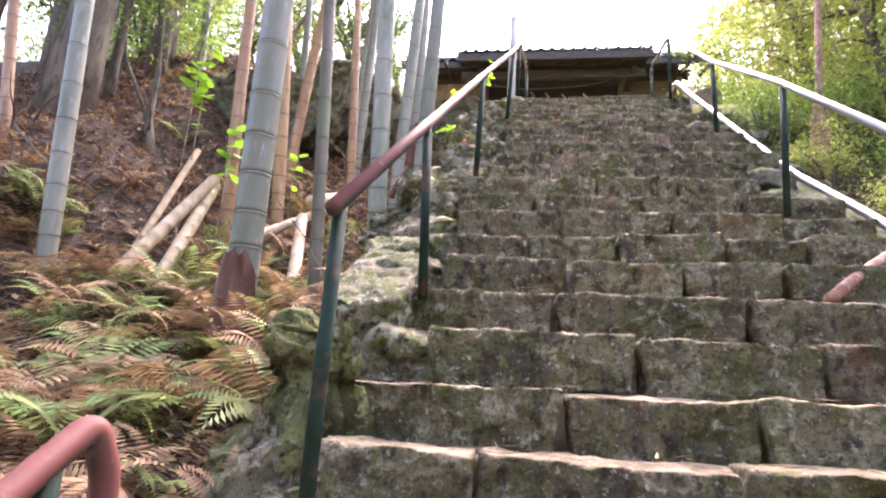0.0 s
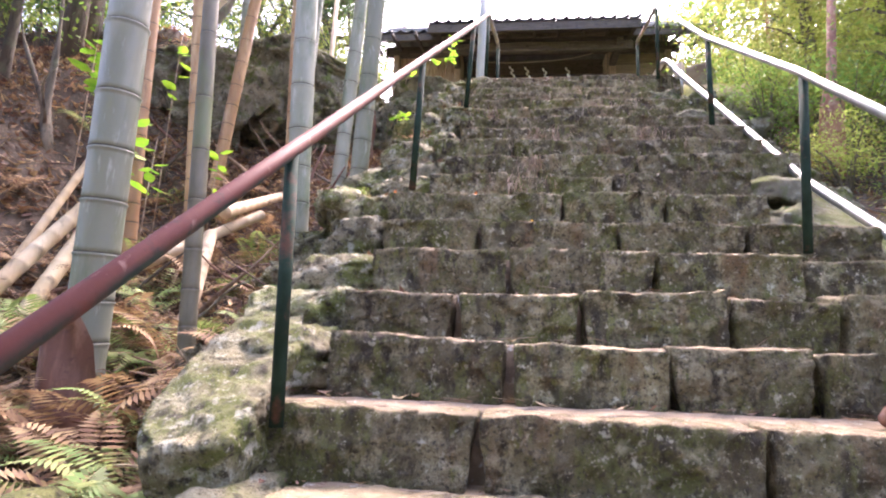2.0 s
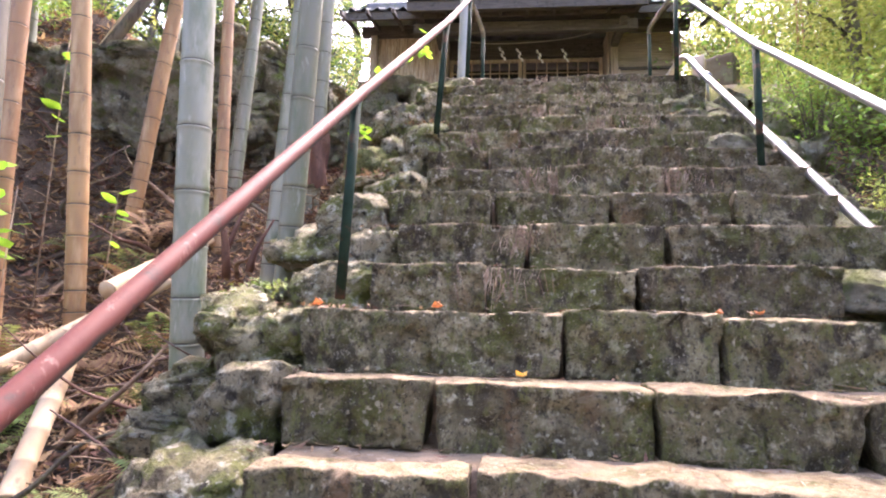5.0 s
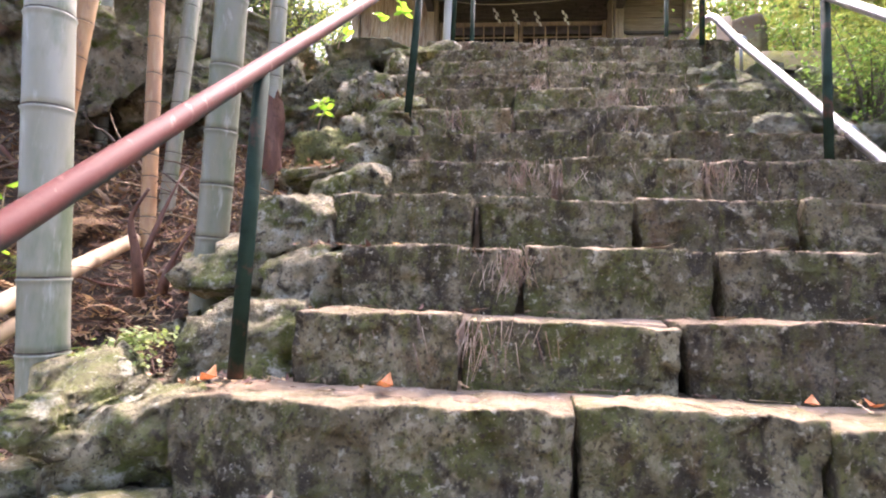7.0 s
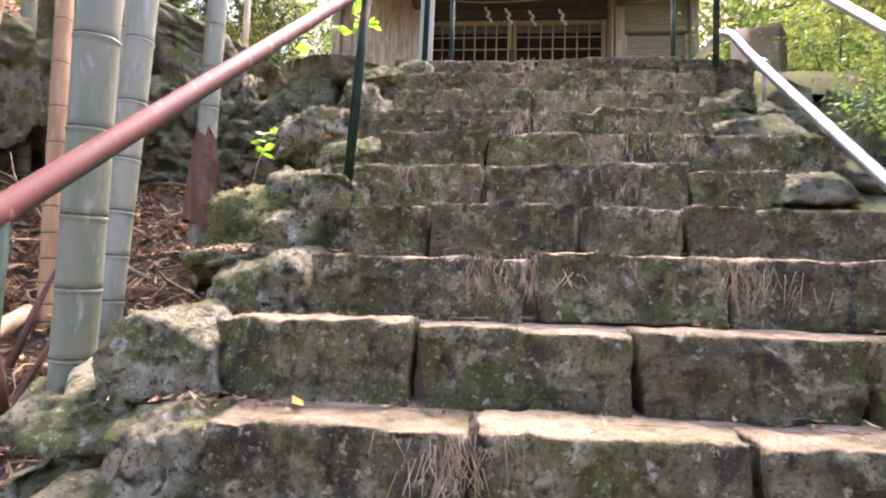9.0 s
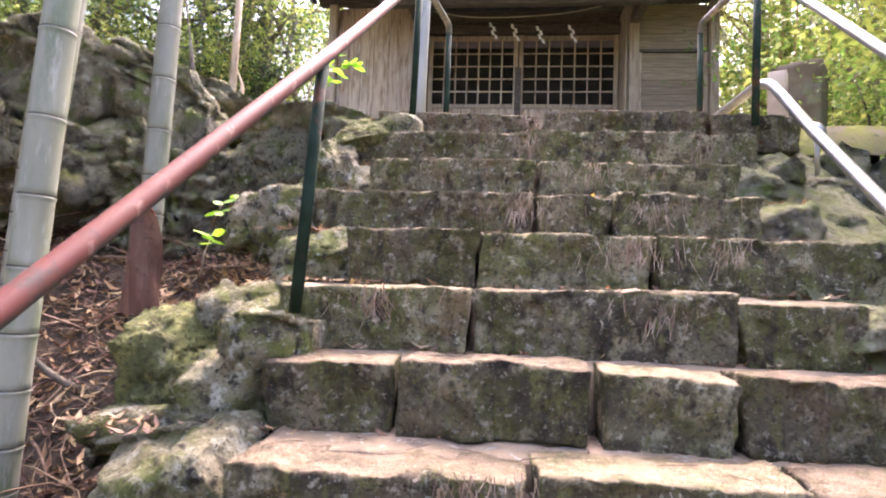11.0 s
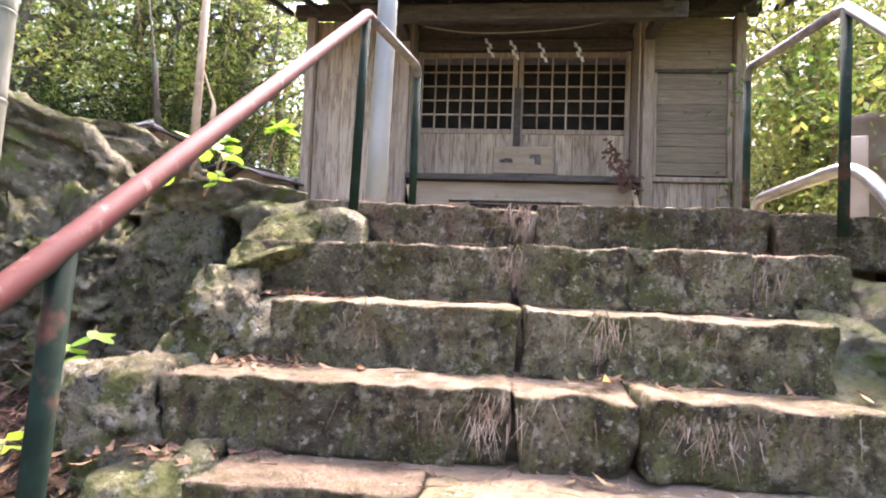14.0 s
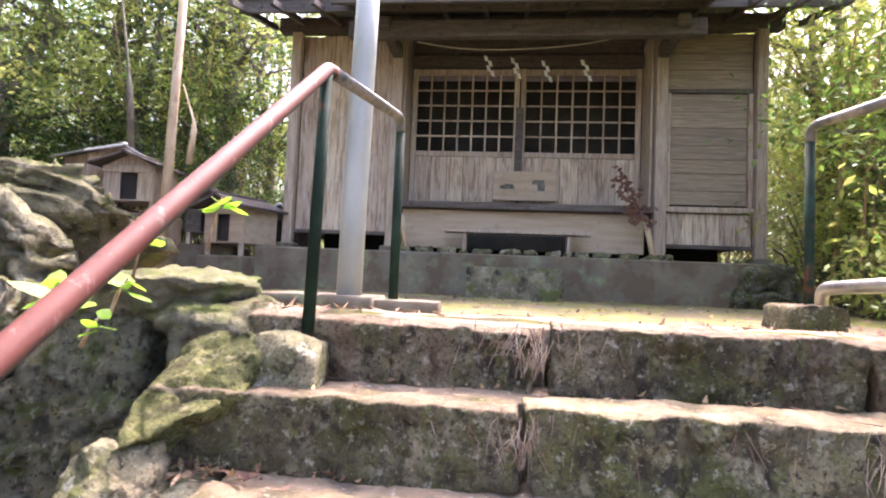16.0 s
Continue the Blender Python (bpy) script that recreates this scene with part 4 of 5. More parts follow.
box("transom_board", 3.2, 0.03, 0.30, DARKWOOD, shrine, (0.48, 13.27, 8.85), 0.004)
# darkness of the hall is put into this wall's colour
box("inner_wall", 5.8, 0.04, 2.7, BLACK, shrine, (0.40, 13.95, 7.3), 0.0, "back wall of the hall, coloured near-black for the unlit interior")
box("side_wall", 0.05, 3.4, 2.75, DARKWOOD, shrine, (-2.62, 14.55, 7.55), 0.004, "dark boarded side wall")
box("side_wall", 0.05, 3.4, 2.75, DARKWOOD, shrine, (3.38, 14.55, 7.55), 0.004, "dark boarded side wall")
box("back_wall", 6.0, 0.05, 2.75, DARKWOOD, shrine, (0.38, 16.2, 7.55), 0.004, "dark boarded back wall")
box("hall_floor", 5.9, 3.3, 0.05, DARKWOOD, shrine, (0.38, 14.5, 6.55), 0.0)
box("eave_beam", 6.5, 0.16, 0.20, DARKWOOD, shrine, (0.38, 12.77, 8.99), 0.012, "dark timber eave beam")
box("canopy_beam", 4.1, 0.14, 0.20, DARKWOOD, shrine, (0.39, 11.95, 8.56), 0.012, "dark timber canopy beam")
for xx in (-1.21, 2.18):
    box("bracket_arm", 0.13, 1.0, 0.15, DARKWOOD, shrine, (xx, 12.3, 8.60), 0.01)
for k in range(15):
    box("rafter", 0.055, 1.35, 0.07, DARKWOOD, shrine, (-3.0 + 6.9 * k / 14, 12.25, 8.90), 0.0, turn=pose(0, 0, 0, 12).to_3x3().to_4x4())
# plate on the doors, with faded brush marks
box("name_board", 0.86, 0.03, 0.40, PLYWOOD, shrine, (0.52, 13.17, 6.93), 0.006, "pale wooden board with faded dark brush marks")
for xx, ww, hh in ((0.28, 0.20, 0.05), (0.70, 0.16, 0.06), (0.74, 0.10, 0.09), (0.30, 0.12, 0.03)):
    box("brush_mark", ww, 0.004, hh, INK, shrine, (xx, 13.152, 6.97 + 0.06 * math.sin(xx * 40)), 0.0)


def roof(x0, x1, y0, y1, z0, z1, nx, thick=0.10):
    """A tiled slope from its eave (y0, z0) to its ridge (y1, z1)."""
    slope = math.atan2(z1 - z0, y1 - y0)
    L = math.hypot(z1 - z0, y1 - y0)
    r = empty("roof", pose((x0 + x1) / 2, y0, z0, math.degrees(slope)), "", "")
    r.parent = shrine
    tagged(r, "roof slope of dark grey curved tiles")
    box("roof_deck", x1 - x0, L, thick, DARKWOOD, r, (0, L / 2, -thick / 2), 0.005)
    step = (x1 - x0) / nx
    ny = max(3, int(L / 0.30))
    v, fc = [], []
    for k in range(nx):
        for j in range(ny):
            # one course tile: a shallow trough with a roll at its side
            xa, ya = -(x1 - x0) / 2 + k * step, j * L / ny
            prof = [(0, 0.012), (0.25, 0.0), (0.5, 0.004), (0.7, 0.03), (0.84, 0.055), (1.0, 0.02)]
            o = len(v)
            for yy, lift in ((ya - 0.03, 0.035), (ya + L / ny, 0.012)):
                for px, pz in prof:
                    v.append((xa + px * step, yy, pz + lift))
                for px, pz in prof:
                    v.append((xa + px * step, yy, pz + lift - 0.022))
            n = len(prof)
            for q in range(n - 1):
                fc.append((o + q, o + q + 1, o + 2 * n + q + 1, o + 2 * n + q))
                fc.append((o + n + q, o + n + q + 1, o + q + 1, o + q))
    t = mesh_obj("tile_covering", v, fc, TILE, r)
    tagged(t, kind="stuff")
    return r


roof(-3.10, 3.95, 11.95, 14.5, 8.97, 10.4, 28)
roof(-1.72, 2.50, 11.35, 13.2, 8.79, 9.40, 18)
back = roof(-3.10, 3.95, 17.1, 14.5, 8.92, 10.4, 14)
box("ridge", 7.3, 0.3, 0.25, TILE, shrine, (0.40, 14.5, 10.52), 0.04, "dark tiled ridge")
box("eave_board", 7.0, 0.05, 0.14, DARKWOOD, shrine, (0.42, 11.97, 8.87), 0.004)
box("eave_board", 4.20, 0.05, 0.16, DARKWOOD, shrine, (0.39, 11.37, 8.68), 0.004)

# straw rope with four paper streamers
rope = empty("sacred_rope", pose(0.36, 12.62, 8.55), "thin sagging straw rope hung across the shrine front", "rope")
pts = []
for k in range(25):
    t = k / 24
    pts.append((-1.31 + 2.72 * t, 0.02 * math.sin(t * 9), 0.16 - 0.05 * t + 0.14 * t - 0.26 * 4 * t * (1 - t) * 0.6))
v, fc = tube_geo(pts, 0.009, 6)
mesh_obj("cord", v, fc, ROPE, rope)
for xx, zz in ((-0.03, 8.52), (0.31, 8.49), (0.70, 8.45), (1.19, 8.46)):
    st = empty("paper_streamer", pose(xx, 12.60, zz), "white zigzag paper streamer hanging from a straw rope", "streamer", "paper streamers on the rope")
    v, fc = [], []
    for k in range(4):
        x0, z0 = 0.018 * k - 0.01 + (0.024 if k % 2 else -0.012), -0.066 * k
        o = len(v)
        for dy in (-0.001, 0.001):
            v += [(x0 - 0.022, dy + 0.006 * (k % 2), z0), (x0 + 0.022, dy + 0.006 * (k % 2), z0 - 0.01), (x0 + 0.042, dy, z0 - 0.085), (x0 - 0.004, dy, z0 - 0.075)]
        fc += [(o, o + 1, o + 2, o + 3), (o + 7, o + 6, o + 5, o + 4), (o, o + 4, o + 5, o + 1), (o + 1, o + 5, o + 6, o + 2), (o + 2, o + 6, o + 7, o + 3), (o + 3, o + 7, o + 4, o)]
    mesh_obj("paper", v, fc, PAPER, st, smooth=False)

# bamboo flower tubes leaning on the pillars, one with a dried spray
for xx, dx, dry in ((-1.02, -0.10, False), (2.02, -0.10, True)):
    vase = empty("bamboo_vase", pose(xx, 12.58, 5.98), "slanting bamboo tube vase with a dried leafy spray" if dry else "slanting empty bamboo tube vase", "vase", "bamboo vases")
    v, fc = tube_geo([(0.06, 0, 0), (0.02, 0.0, 0.2), (0.02 + dx * 0.6, 0.02, 0.46)], 0.035, 12)
    mesh_obj("tube", v, fc, DRYLOG, vase)
    if dry:
        v, fc = tube_geo([(-0.04, 0, 0.45), (-0.16, -0.03, 0.75), (-0.36, -0.05, 1.15)], [0.008, 0.006, 0.003], 6)
        mesh_obj("stem", v, fc, TWIG, vase)
        lv, lf = [], []
        r3 = random.Random(3)
        for _ in range(90):
            t = r3.uniform(0.05, 1)
            c = Vector((-0.04 - 0.32 * t + r3.gauss(0, 0.06), -0.04 + r3.gauss(0, 0.04), 0.40 + 0.62 * t + r3.gauss(0, 0.07)))
            d = Vector((r3.gauss(0, 1), r3.gauss(0, 0.6), -abs(r3.gauss(0.6, 0.6)))).normalized() * 0.10
            s = d.cross(Vector((0.3, 1, 0.2))).normalized() * 0.024
            o = len(lv)
            lv += [c, c + d * 0.5 + s, c + d, c + d * 0.5 - s]
            lf.append((o, o + 1, o + 2, o + 3))
        mesh_obj("dried_leaves", lv, lf, SHEATH, vase, "dark dried leaves")

# blocks on the terrace
for xx, yy, w, d, h, mat, lab in ((0.40, 11.75, 1.05, 0.34, 0.36, MOSSY, "mossy concrete step block before the shrine"),
                                  (-0.60, 8.25, 0.56, 0.40, 0.11, CONCRETE, "flat concrete slab around the pole foot"),
                                  (-0.14, 8.10, 0.30, 0.22, 0.10, CONCRETE, "small concrete block on the terrace"),
                                  (2.105, 7.97, 0.12, 0.12, 0.54, WHITEPLASTER, "pale squared block beside the path")):
    v, fc = block_geo(w, d, h + 0.1, 10, 6, 5, seed=int(xx * 10) + 60, rnd=0.012, amp=0.006)
    tagged(mesh_obj("concrete_block", v, fc, mat, m=pose(xx, yy, TOP_Z + h / 2 - 0.05, 0, 0, -30 if mat == WHITEPLASTER else 2)), lab, "block")
v, fc = block_geo(0.25, 0.24, 0.28, 14, 12, 12, seed=84, rnd=0.02, amp=0.03)
tagged(mesh_obj("footing_block", v, fc, STONE, m=pose(1.62, 8.14, TOP_Z + 0.02, 0, 0, 6)), "squat rough footing stone of the rail end", "block")
v, fc = block_geo(0.32, 0.32, 1.0, 10, 10, 20, seed=77, rnd=0.02, amp=0.014)
tagged(mesh_obj("stone_pillar", v, fc, CONCRETE, m=pose(2.61, 8.67, 5.775, 0, 0, -36)), "squat grey weathered stone pillar beside the stair head", "pillar")


# ---------------------------------------------------------------- little shrines
def little_shrine(x, y, w, d, h, turn, mat, roofmat, label, gable=True, base=0.25):
    z = ground_z(x, y)
    s = empty("little_shrine", pose(x, y, z, 0, 0, turn), label, "little shrine", "little shrines")
    box("plinth", w * 1.2, d * 1.2, base + 0.1, CONCRETE, s, (0, 0, base / 2 - 0.05), 0.02)
    for sx in (-1, 1):
        for sy in (-1, 1):
            box("leg", 0.05, 0.05, 0.18, WOOD, s, (sx * (w / 2 - 0.04), sy * (d / 2 - 0.04), base + 0.09), 0.003)
    zb = base + 0.16
    for c, sz in (((-w / 2 + 0.01, 0, zb + h / 2), (0.02, d, h)), ((w / 2 - 0.01, 0, zb + h / 2), (0.02, d, h)), ((0, d / 2 - 0.01, zb + h / 2), (w - 0.04, 0.02, h)), ((0, 0, zb + 0.01), (w - 0.04, d - 0.04, 0.02))):
        box("side_board", *sz, mat, s, c, 0.002)
    for sx in (-1, 1):
        box("front_board", w * 0.32, 0.02, h, mat, s, (sx * w * 0.34 - sx * 0.01, -d / 2 + 0.01, zb + h / 2), 0.002)
    box("front_lintel", w, 0.03, h * 0.18, mat, s, (0, -d / 2 - 0.008, zb + h * 0.91), 0.002)
    # black sheet in place of the shade inside the niche
    box("dark_niche", w * 0.4, 0.01, h * 0.8, BLACK, s, (0, -d / 2 + 0.06, zb + h * 0.42), 0.0)
    rise = 0.24 * w
    for sx in (-1, 1):
        sl = math.atan2(rise, w * 0.68)
        L = math.hypot(rise, w * 0.68)
        box("roof_slope", L, d * 1.45, 0.03, roofmat, s, (sx * w * 0.34, -0.03, zb + h + rise / 2), 0.004,
            turn=pose(0, 0, 0, 0, sx * math.degrees(sl)))
    box("ridge_cap", 0.07, d * 1.5, 0.05, roofmat, s, (0, -0.03, zb + h + rise + 0.01), 0.01)
    v, fc = [(-w / 2, -d / 2 + 0.005, zb + h), (w / 2, -d / 2 + 0.005, zb + h), (0, -d / 2 + 0.005, zb + h + rise), (-w / 2, -d / 2 + 0.03, zb + h), (w / 2, -d / 2 + 0.03, zb + h), (0, -d / 2 + 0.03, zb + h + rise)], [(0, 1, 2), (5, 4, 3), (0, 3, 4, 1), (1, 4, 5, 2), (2, 5, 3, 0)]
    mesh_obj("gable", v, fc, mat, s, smooth=False)
    return s


little_shrine(-5.45, 12.9, 0.75, 0.7, 0.52, 62, PALEWOOD, ZINC, "tiny tan wooden shrine with pale metal roof", base=0.62)
little_shrine(-4.72, 12.7, 0.70, 0.6, 0.46, 4, WOOD, DARKWOOD, "tiny grey wooden shrine with a dark doorway", base=0.62)
little_shrine(-3.65, 12.8, 0.60, 0.6, 0.42, 8, DARKWOOD, DARKWOOD, "tiny dark wooden shrine on short legs", base=0.50)
little_shrine(-3.15, 12.5, 0.66, 0.60, 0.44, -20, PLYWOOD, DARKWOOD, "tiny tan wooden shrine with side boards", base=0.42)
little_shrine(-2.98, 13.6, 0.55, 0.55, 0.42, 5, DARKWOOD, ZINC, "tiny dark wooden shrine beside the hall", base=0.45)


# ---------------------------------------------------------------- bamboo
def bamboo(foot, head, r, mat, label, top=7.5, seed=0, node=0.30, n=18):
    """A culm through two places, with a ridge at each node, bending a little, and a leafy tip."""
    a, b = Vector(foot), Vector(head)
    d = (b - a).normalized()
    z0 = min(a.z - 0.25, ground_z(a.x, a.y) - 0.1)
    start = a + d * ((z0 - a.z) / d.z)
    rr = random.Random(seed)
    c = empty("bamboo_culm", Matrix.Translation(start), label, "bamboo", "bamboo culms")
    L = top / max(0.5, d.z)
    pts, rad = [], []
    s = 0.0
    bend = Vector((rr.uniform(-0.02, 0.02), rr.uniform(-0.02, 0.02), 0))
    lens = node * 0.45

    def at(t):
        return d * t + bend * t * t * 0.25

    while s < L:
        taper = r * (1 - 0.62 * max(0, s - 1.5) / L)
        nxt = s + lens * rr.uniform(0.92, 1.08)
        for t, k in ((s + 0.006, 1.0), (s + 0.03, 0.985), (nxt - 0.028, 0.985), (nxt - 0.014, 1.0), (nxt - 0.007, 1.05), (nxt - 0.002, 1.03), (nxt + 0.003, 0.955)):
            pts.append(at(t))
            rad.append(taper * k)
        s = nxt
        lens = min(node * 1.25, lens * 1.12)
    v, fc = tube_geo(pts, rad, n)
    cu = mesh_obj("culm", v, fc, [mat, NODE], c)
    cu.data.polygons.foreach_set("material_index", [1 if k // n % 7 in (5, 6) else 0 for k in range(len(fc))])
    # leafy tip and a few side branches, added overhead to shade the steps
    lv, lf = [], []
    for _ in range(420):
        t = L * rr.uniform(0.55, 1.0)
        p = at(t) + Vector((rr.gauss(0, 0.6), rr.gauss(0, 0.6), rr.gauss(0, 0.3)))
        dd = Vector((rr.gauss(0, 1), rr.gauss(0, 1), -0.7)).normalized() * 0.19
        sd = dd.cross(Vector((0, 0, 1))).normalized() * 0.02
        o = len(lv)
        lv += [p, p + dd * 0.4 + sd, p + dd, p + dd * 0.4 - sd]
        lf.append((o, o + 1, o + 2, o + 3))
    tagged(mesh_obj("leafy_tip", lv, lf, LEAF, c, "narrow green leaves"), kind="stuff")
    return c


BAMBOO = [
    ((-1.98, 3.42, 2.26), (-1.91, 3.30, 3.87), 0.098, CULM, "thick grey-green bamboo culm rising from dead leaves", 0.30),
    ((-3.12, 5.20, 2.93), (-3.24, 5.20, 5.00), 0.062, TANCULM, "tan dry bamboo culm with dark node rings", 0.22),
    ((-1.565, 3.55, 2.17), (-1.64, 3.55, 3.95), 0.042, DARKCULM, "slim dark olive bamboo culm", 0.30),
    ((-2.68, 5.35, 3.00), (-2.75, 5.25, 4.90), 0.062, TANCULM, "tan dry bamboo culm with dark node rings", 0.22),
    ((-3.16, 6.50, 3.93), (-3.04, 6.60, 5.72), 0.066, TANCULM, "leaning tan dry bamboo culm", 0.24),
    ((-1.46, 4.55, 2.86), (-1.50, 4.45, 4.38), 0.078, CULM, "thick grey-green bamboo culm beside the stairs", 0.30),
    ((-1.24, 5.20, 3.61), (-1.18, 5.15, 4.62), 0.072, CULM, "grey-green bamboo culm growing at the stair edge", 0.30),
    ((-1.63, 5.90, 3.69), (-1.55, 5.90, 5.05), 0.066, CULM, "leaning grey-green bamboo culm", 0.28),
    ((-1.63, 6.72, 4.70), (-1.62, 6.75, 5.51), 0.060, CULM, "grey-green bamboo culm with brown sheath at its foot", 0.28),
    ((-2.27, 6.30, 3.89), (-2.37, 6.40, 5.23), 0.050, TANCULM, "slim tan dry bamboo culm", 0.20),
    ((-2.32, 6.60, 4.02), (-2.30, 6.70, 5.37), 0.055, CULM, "grey-green bamboo culm behind the others", 0.26),
    ((-3.65, 3.75, 2.45), (-3.79, 3.75, 4.36), 0.068, CULM, "grey-green bamboo culm among ferns", 0.30),
    ((-4.88, 4.40, 3.32), (-5.18, 4.40, 4.95), 0.050, TANCULM, "slim tan dry bamboo culm", 0.20),
    ((-2.52, 7.00, 4.71), (-2.45, 7.20, 6.84), 0.050, CULM, "grey-green bamboo culm behind the others", 0.26),
    ((-3.47, 7.40, 4.81), (-3.54, 7.40, 6.93), 0.052, CULM, "grey-green bamboo culm behind the others", 0.26),
    ((-4.97, 7.20, 4.90), (-5.05, 7.20, 6.94), 0.060, CULM, "grey bamboo culm on the bank", 0.28),
]
for k, (a, b, r, mat, lab, node) in enumerate(BAMBOO):
    bamboo(a, b, r, mat, lab, seed=k + 1, node=node, top=8.5)

# brown culm sheaths at two culm feet
def sheath(x, y, z, h, r, seed):
    rr = random.Random(seed)
    v, fc = [], []
    n, m = 10, 8
    for j in range(m + 1):
        t = j / m
        for k in range(n + 1):
            w = -1.9 + 3.8 * k / n
            w *= (1 - 0.75 * t ** 2)
            rad = r * (1.15 - 0.05 * t) + 0.02 * math.sin(5 * t + k)
            v.append((rad * math.sin(w) + 0.05 * t * t, -rad * math.cos(w) - 0.04 * t, h * t + 0.03 * rr.uniform(-1, 1)))
    for j in range(m):
        for k in range(n):
            a = j * (n + 1) + k
            fc.append((a, a + 1, a + n + 2, a + n + 1))
    return tagged(mesh_obj("bamboo_sheath", v, fc, SHEATH, m=pose(x, y, z)), "brown papery bamboo sheath at a culm foot", "sheath", "bamboo sheaths")


sheath(-1.98, 3.36, 1.70, 0.60, 0.12, 4)
sheath(-1.60, 6.66, 4.20, 0.55, 0.085, 5)

# fallen dry culms
LOGS = [((-3.42, 3.98, 2.10), (-3.15, 4.92, 3.38), 0.058), ((-3.61, 4.48, 2.38), (-3.69, 5.42, 3.88), 0.036), ((-3.12, 4.30, 2.32), (-3.18, 5.00, 3.34), 0.058),
        ((-2.22, 5.00, 3.20), (-2.29, 6.20, 3.67), 0.050), ((-2.62, 4.60, 2.70), (-2.11, 5.40, 3.28), 0.045), ((-1.97, 4.20, 2.30), (-2.20, 4.80, 2.98), 0.05),
        ((-4.71, 4.30, 2.97), (-4.91, 4.90, 3.65), 0.06), ((-4.56, 7.00, 4.80), (-3.82, 7.40, 6.66), 0.075)]
for k, (a, b, r) in enumerate(LOGS):
    a, b = Vector(a), Vector(b)
    n = max(4, int((b - a).length / 0.14))
    pts, rad = [], []
    for j in range(n + 1):
        c = (b - a) * (j / n)
        for dt, kk in ((-0.008, 1.0), (0.0, 1.06), (0.008, 0.98)):
            pts.append(c + (b - a).normalized() * dt)
            rad.append(r * kk * (1 - 0.12 * j / n))
    v, fc = tube_geo(pts, rad, 12)
    lg = mesh_obj("fallen_culm", v, fc, DRYLOG, m=Matrix.Translation(a))
    tagged(lg, "fallen dry bamboo culm lying on the leafy bank" if k < 7 else "pale dead trunk leaning across the bank", "fallen bamboo" if k < 7 else "trunk", "fallen culms")


# dark dead branches and crooked saplings of the bank
def limb(name, pts, r, mat, label, category="branch", group="dead branches"):
    p0 = Vector(pts[0])
    path = rounded_path([Vector(p) - p0 for p in pts], 0.12, 4)
    v, fc = tube_geo(path, [r * (1 - 0.75 * k / (len(path) - 1)) for k in range(len(path))], 8)
    return tagged(mesh_obj(name, v, fc, mat, m=Matrix.Translation(p0)), label, category, group)


limb("dead_branch", [(-1.77, 5.50, 3.32), (-1.77, 5.45, 3.55), (-1.79, 5.40, 3.71), (-1.66, 5.35, 3.85)], 0.030, SHEATH, "dark brown crooked dead branch on the bank")
limb("dead_branch", [(-1.53, 5.30, 3.34), (-1.50, 5.30, 3.47), (-1.39, 5.30, 3.67)], 0.028, SHEATH, "dark brown broken dead branch on the bank")
limb("dead_branch", [(-1.84, 5.60, 3.48), (-1.79, 5.70, 3.80), (-1.74, 5.80, 4.05)], 0.018, SHEATH, "dark brown crooked dead branch on the bank")
rb = random.Random(91)
for _ in range(34):
    x, y = rb.uniform(-5.0, -1.5), rb.uniform(3.9, 7.2)
    p, a, pts = Vector((x, y, ground_z(x, y) - 0.02)), rb.uniform(0, 6.283), []
    for k in range(5):
        pts.append(tuple(p))
        p = p + Vector((math.cos(a) * 0.22, math.sin(a) * 0.16, rb.uniform(-0.02, 0.22)))
        a += rb.gauss(0, 0.6)
        p.z = max(p.z, ground_z(p.x, p.y) + 0.02)
    limb("dead_branch", pts, rb.uniform(0.010, 0.024), rb.choice((SHEATH, BARK, DARKTWIG)), "crooked dead branch lying among leaves on the bank")
limb("sapling", [(-4.26, 5.60, 3.55), (-4.54, 5.70, 4.37), (-4.53, 5.70, 5.06), (-4.80, 5.90, 6.64)], 0.055, BARK, "crooked brown sapling on the leafy bank", "sapling", "saplings")
limb("sapling", [(-4.54, 5.70, 4.37), (-5.12, 5.90, 5.27), (-5.84, 6.20, 6.77)], 0.025, BARK, "thin brown sapling on the leafy bank", "sapling", "saplings")
limb("sapling", [(-4.81, 7.00, 4.93), (-4.93, 7.00, 6.04), (-4.76, 7.00, 7.37)], 0.035, BARK, "thin brown sapling on the leafy bank", "sapling", "saplings")
limb("sapling", [(-3.99, 6.80, 5.37), (-3.63, 7.20, 6.51), (-3.37, 7.60, 7.68)], 0.06, BARK, "leaning brown trunk behind the bamboo", "sapling", "saplings")
limb("sapling", [(-6.56, 7.50, 5.76), (-6.56, 7.50, 6.60), (-6.70, 7.50, 7.97)], 0.04, BARK, "thin brown sapling on the leafy bank", "sapling", "saplings")
limb("sapling", [(-4.98, 12.80, 7.23), (-5.16, 12.90, 8.29), (-5.48, 13.00, 9.82)], 0.05, BARK, "thin brown sapling beside the little shrines", "sapling", "saplings")
limb("sapling", [(-4.53, 13.50, 7.21), (-4.54, 13.60, 7.85), (-4.89, 13.80, 8.54)], 0.05, DRYLOG, "short broken pale trunk beside the little shrines", "sapling", "saplings")
limb("tall_tree", [(2.66, 5.90, 3.69), (2.73, 5.90, 4.56), (2.95, 6.00, 6.68)], 0.11, REDLOG, "straight reddish-brown tree trunk beside the stairs", "tree", "saplings")


# ---------------------------------------------------------------- trees and undergrowth
def leaf_cloud(rr, clumps, per, size, spread, narrow=0.42):
    lv, lf = [], []
    for c in clumps:
        for _ in range(per):
            p = Vector(c) + Vector((rr.gauss(0, spread), rr.gauss(0, spread), rr.gauss(0, spread * 0.7)))
            d = Vector((rr.gauss(0, 1), rr.gauss(0, 1), rr.gauss(-0.35, 0.5))).normalized() * size * rr.uniform(0.6, 1.3)
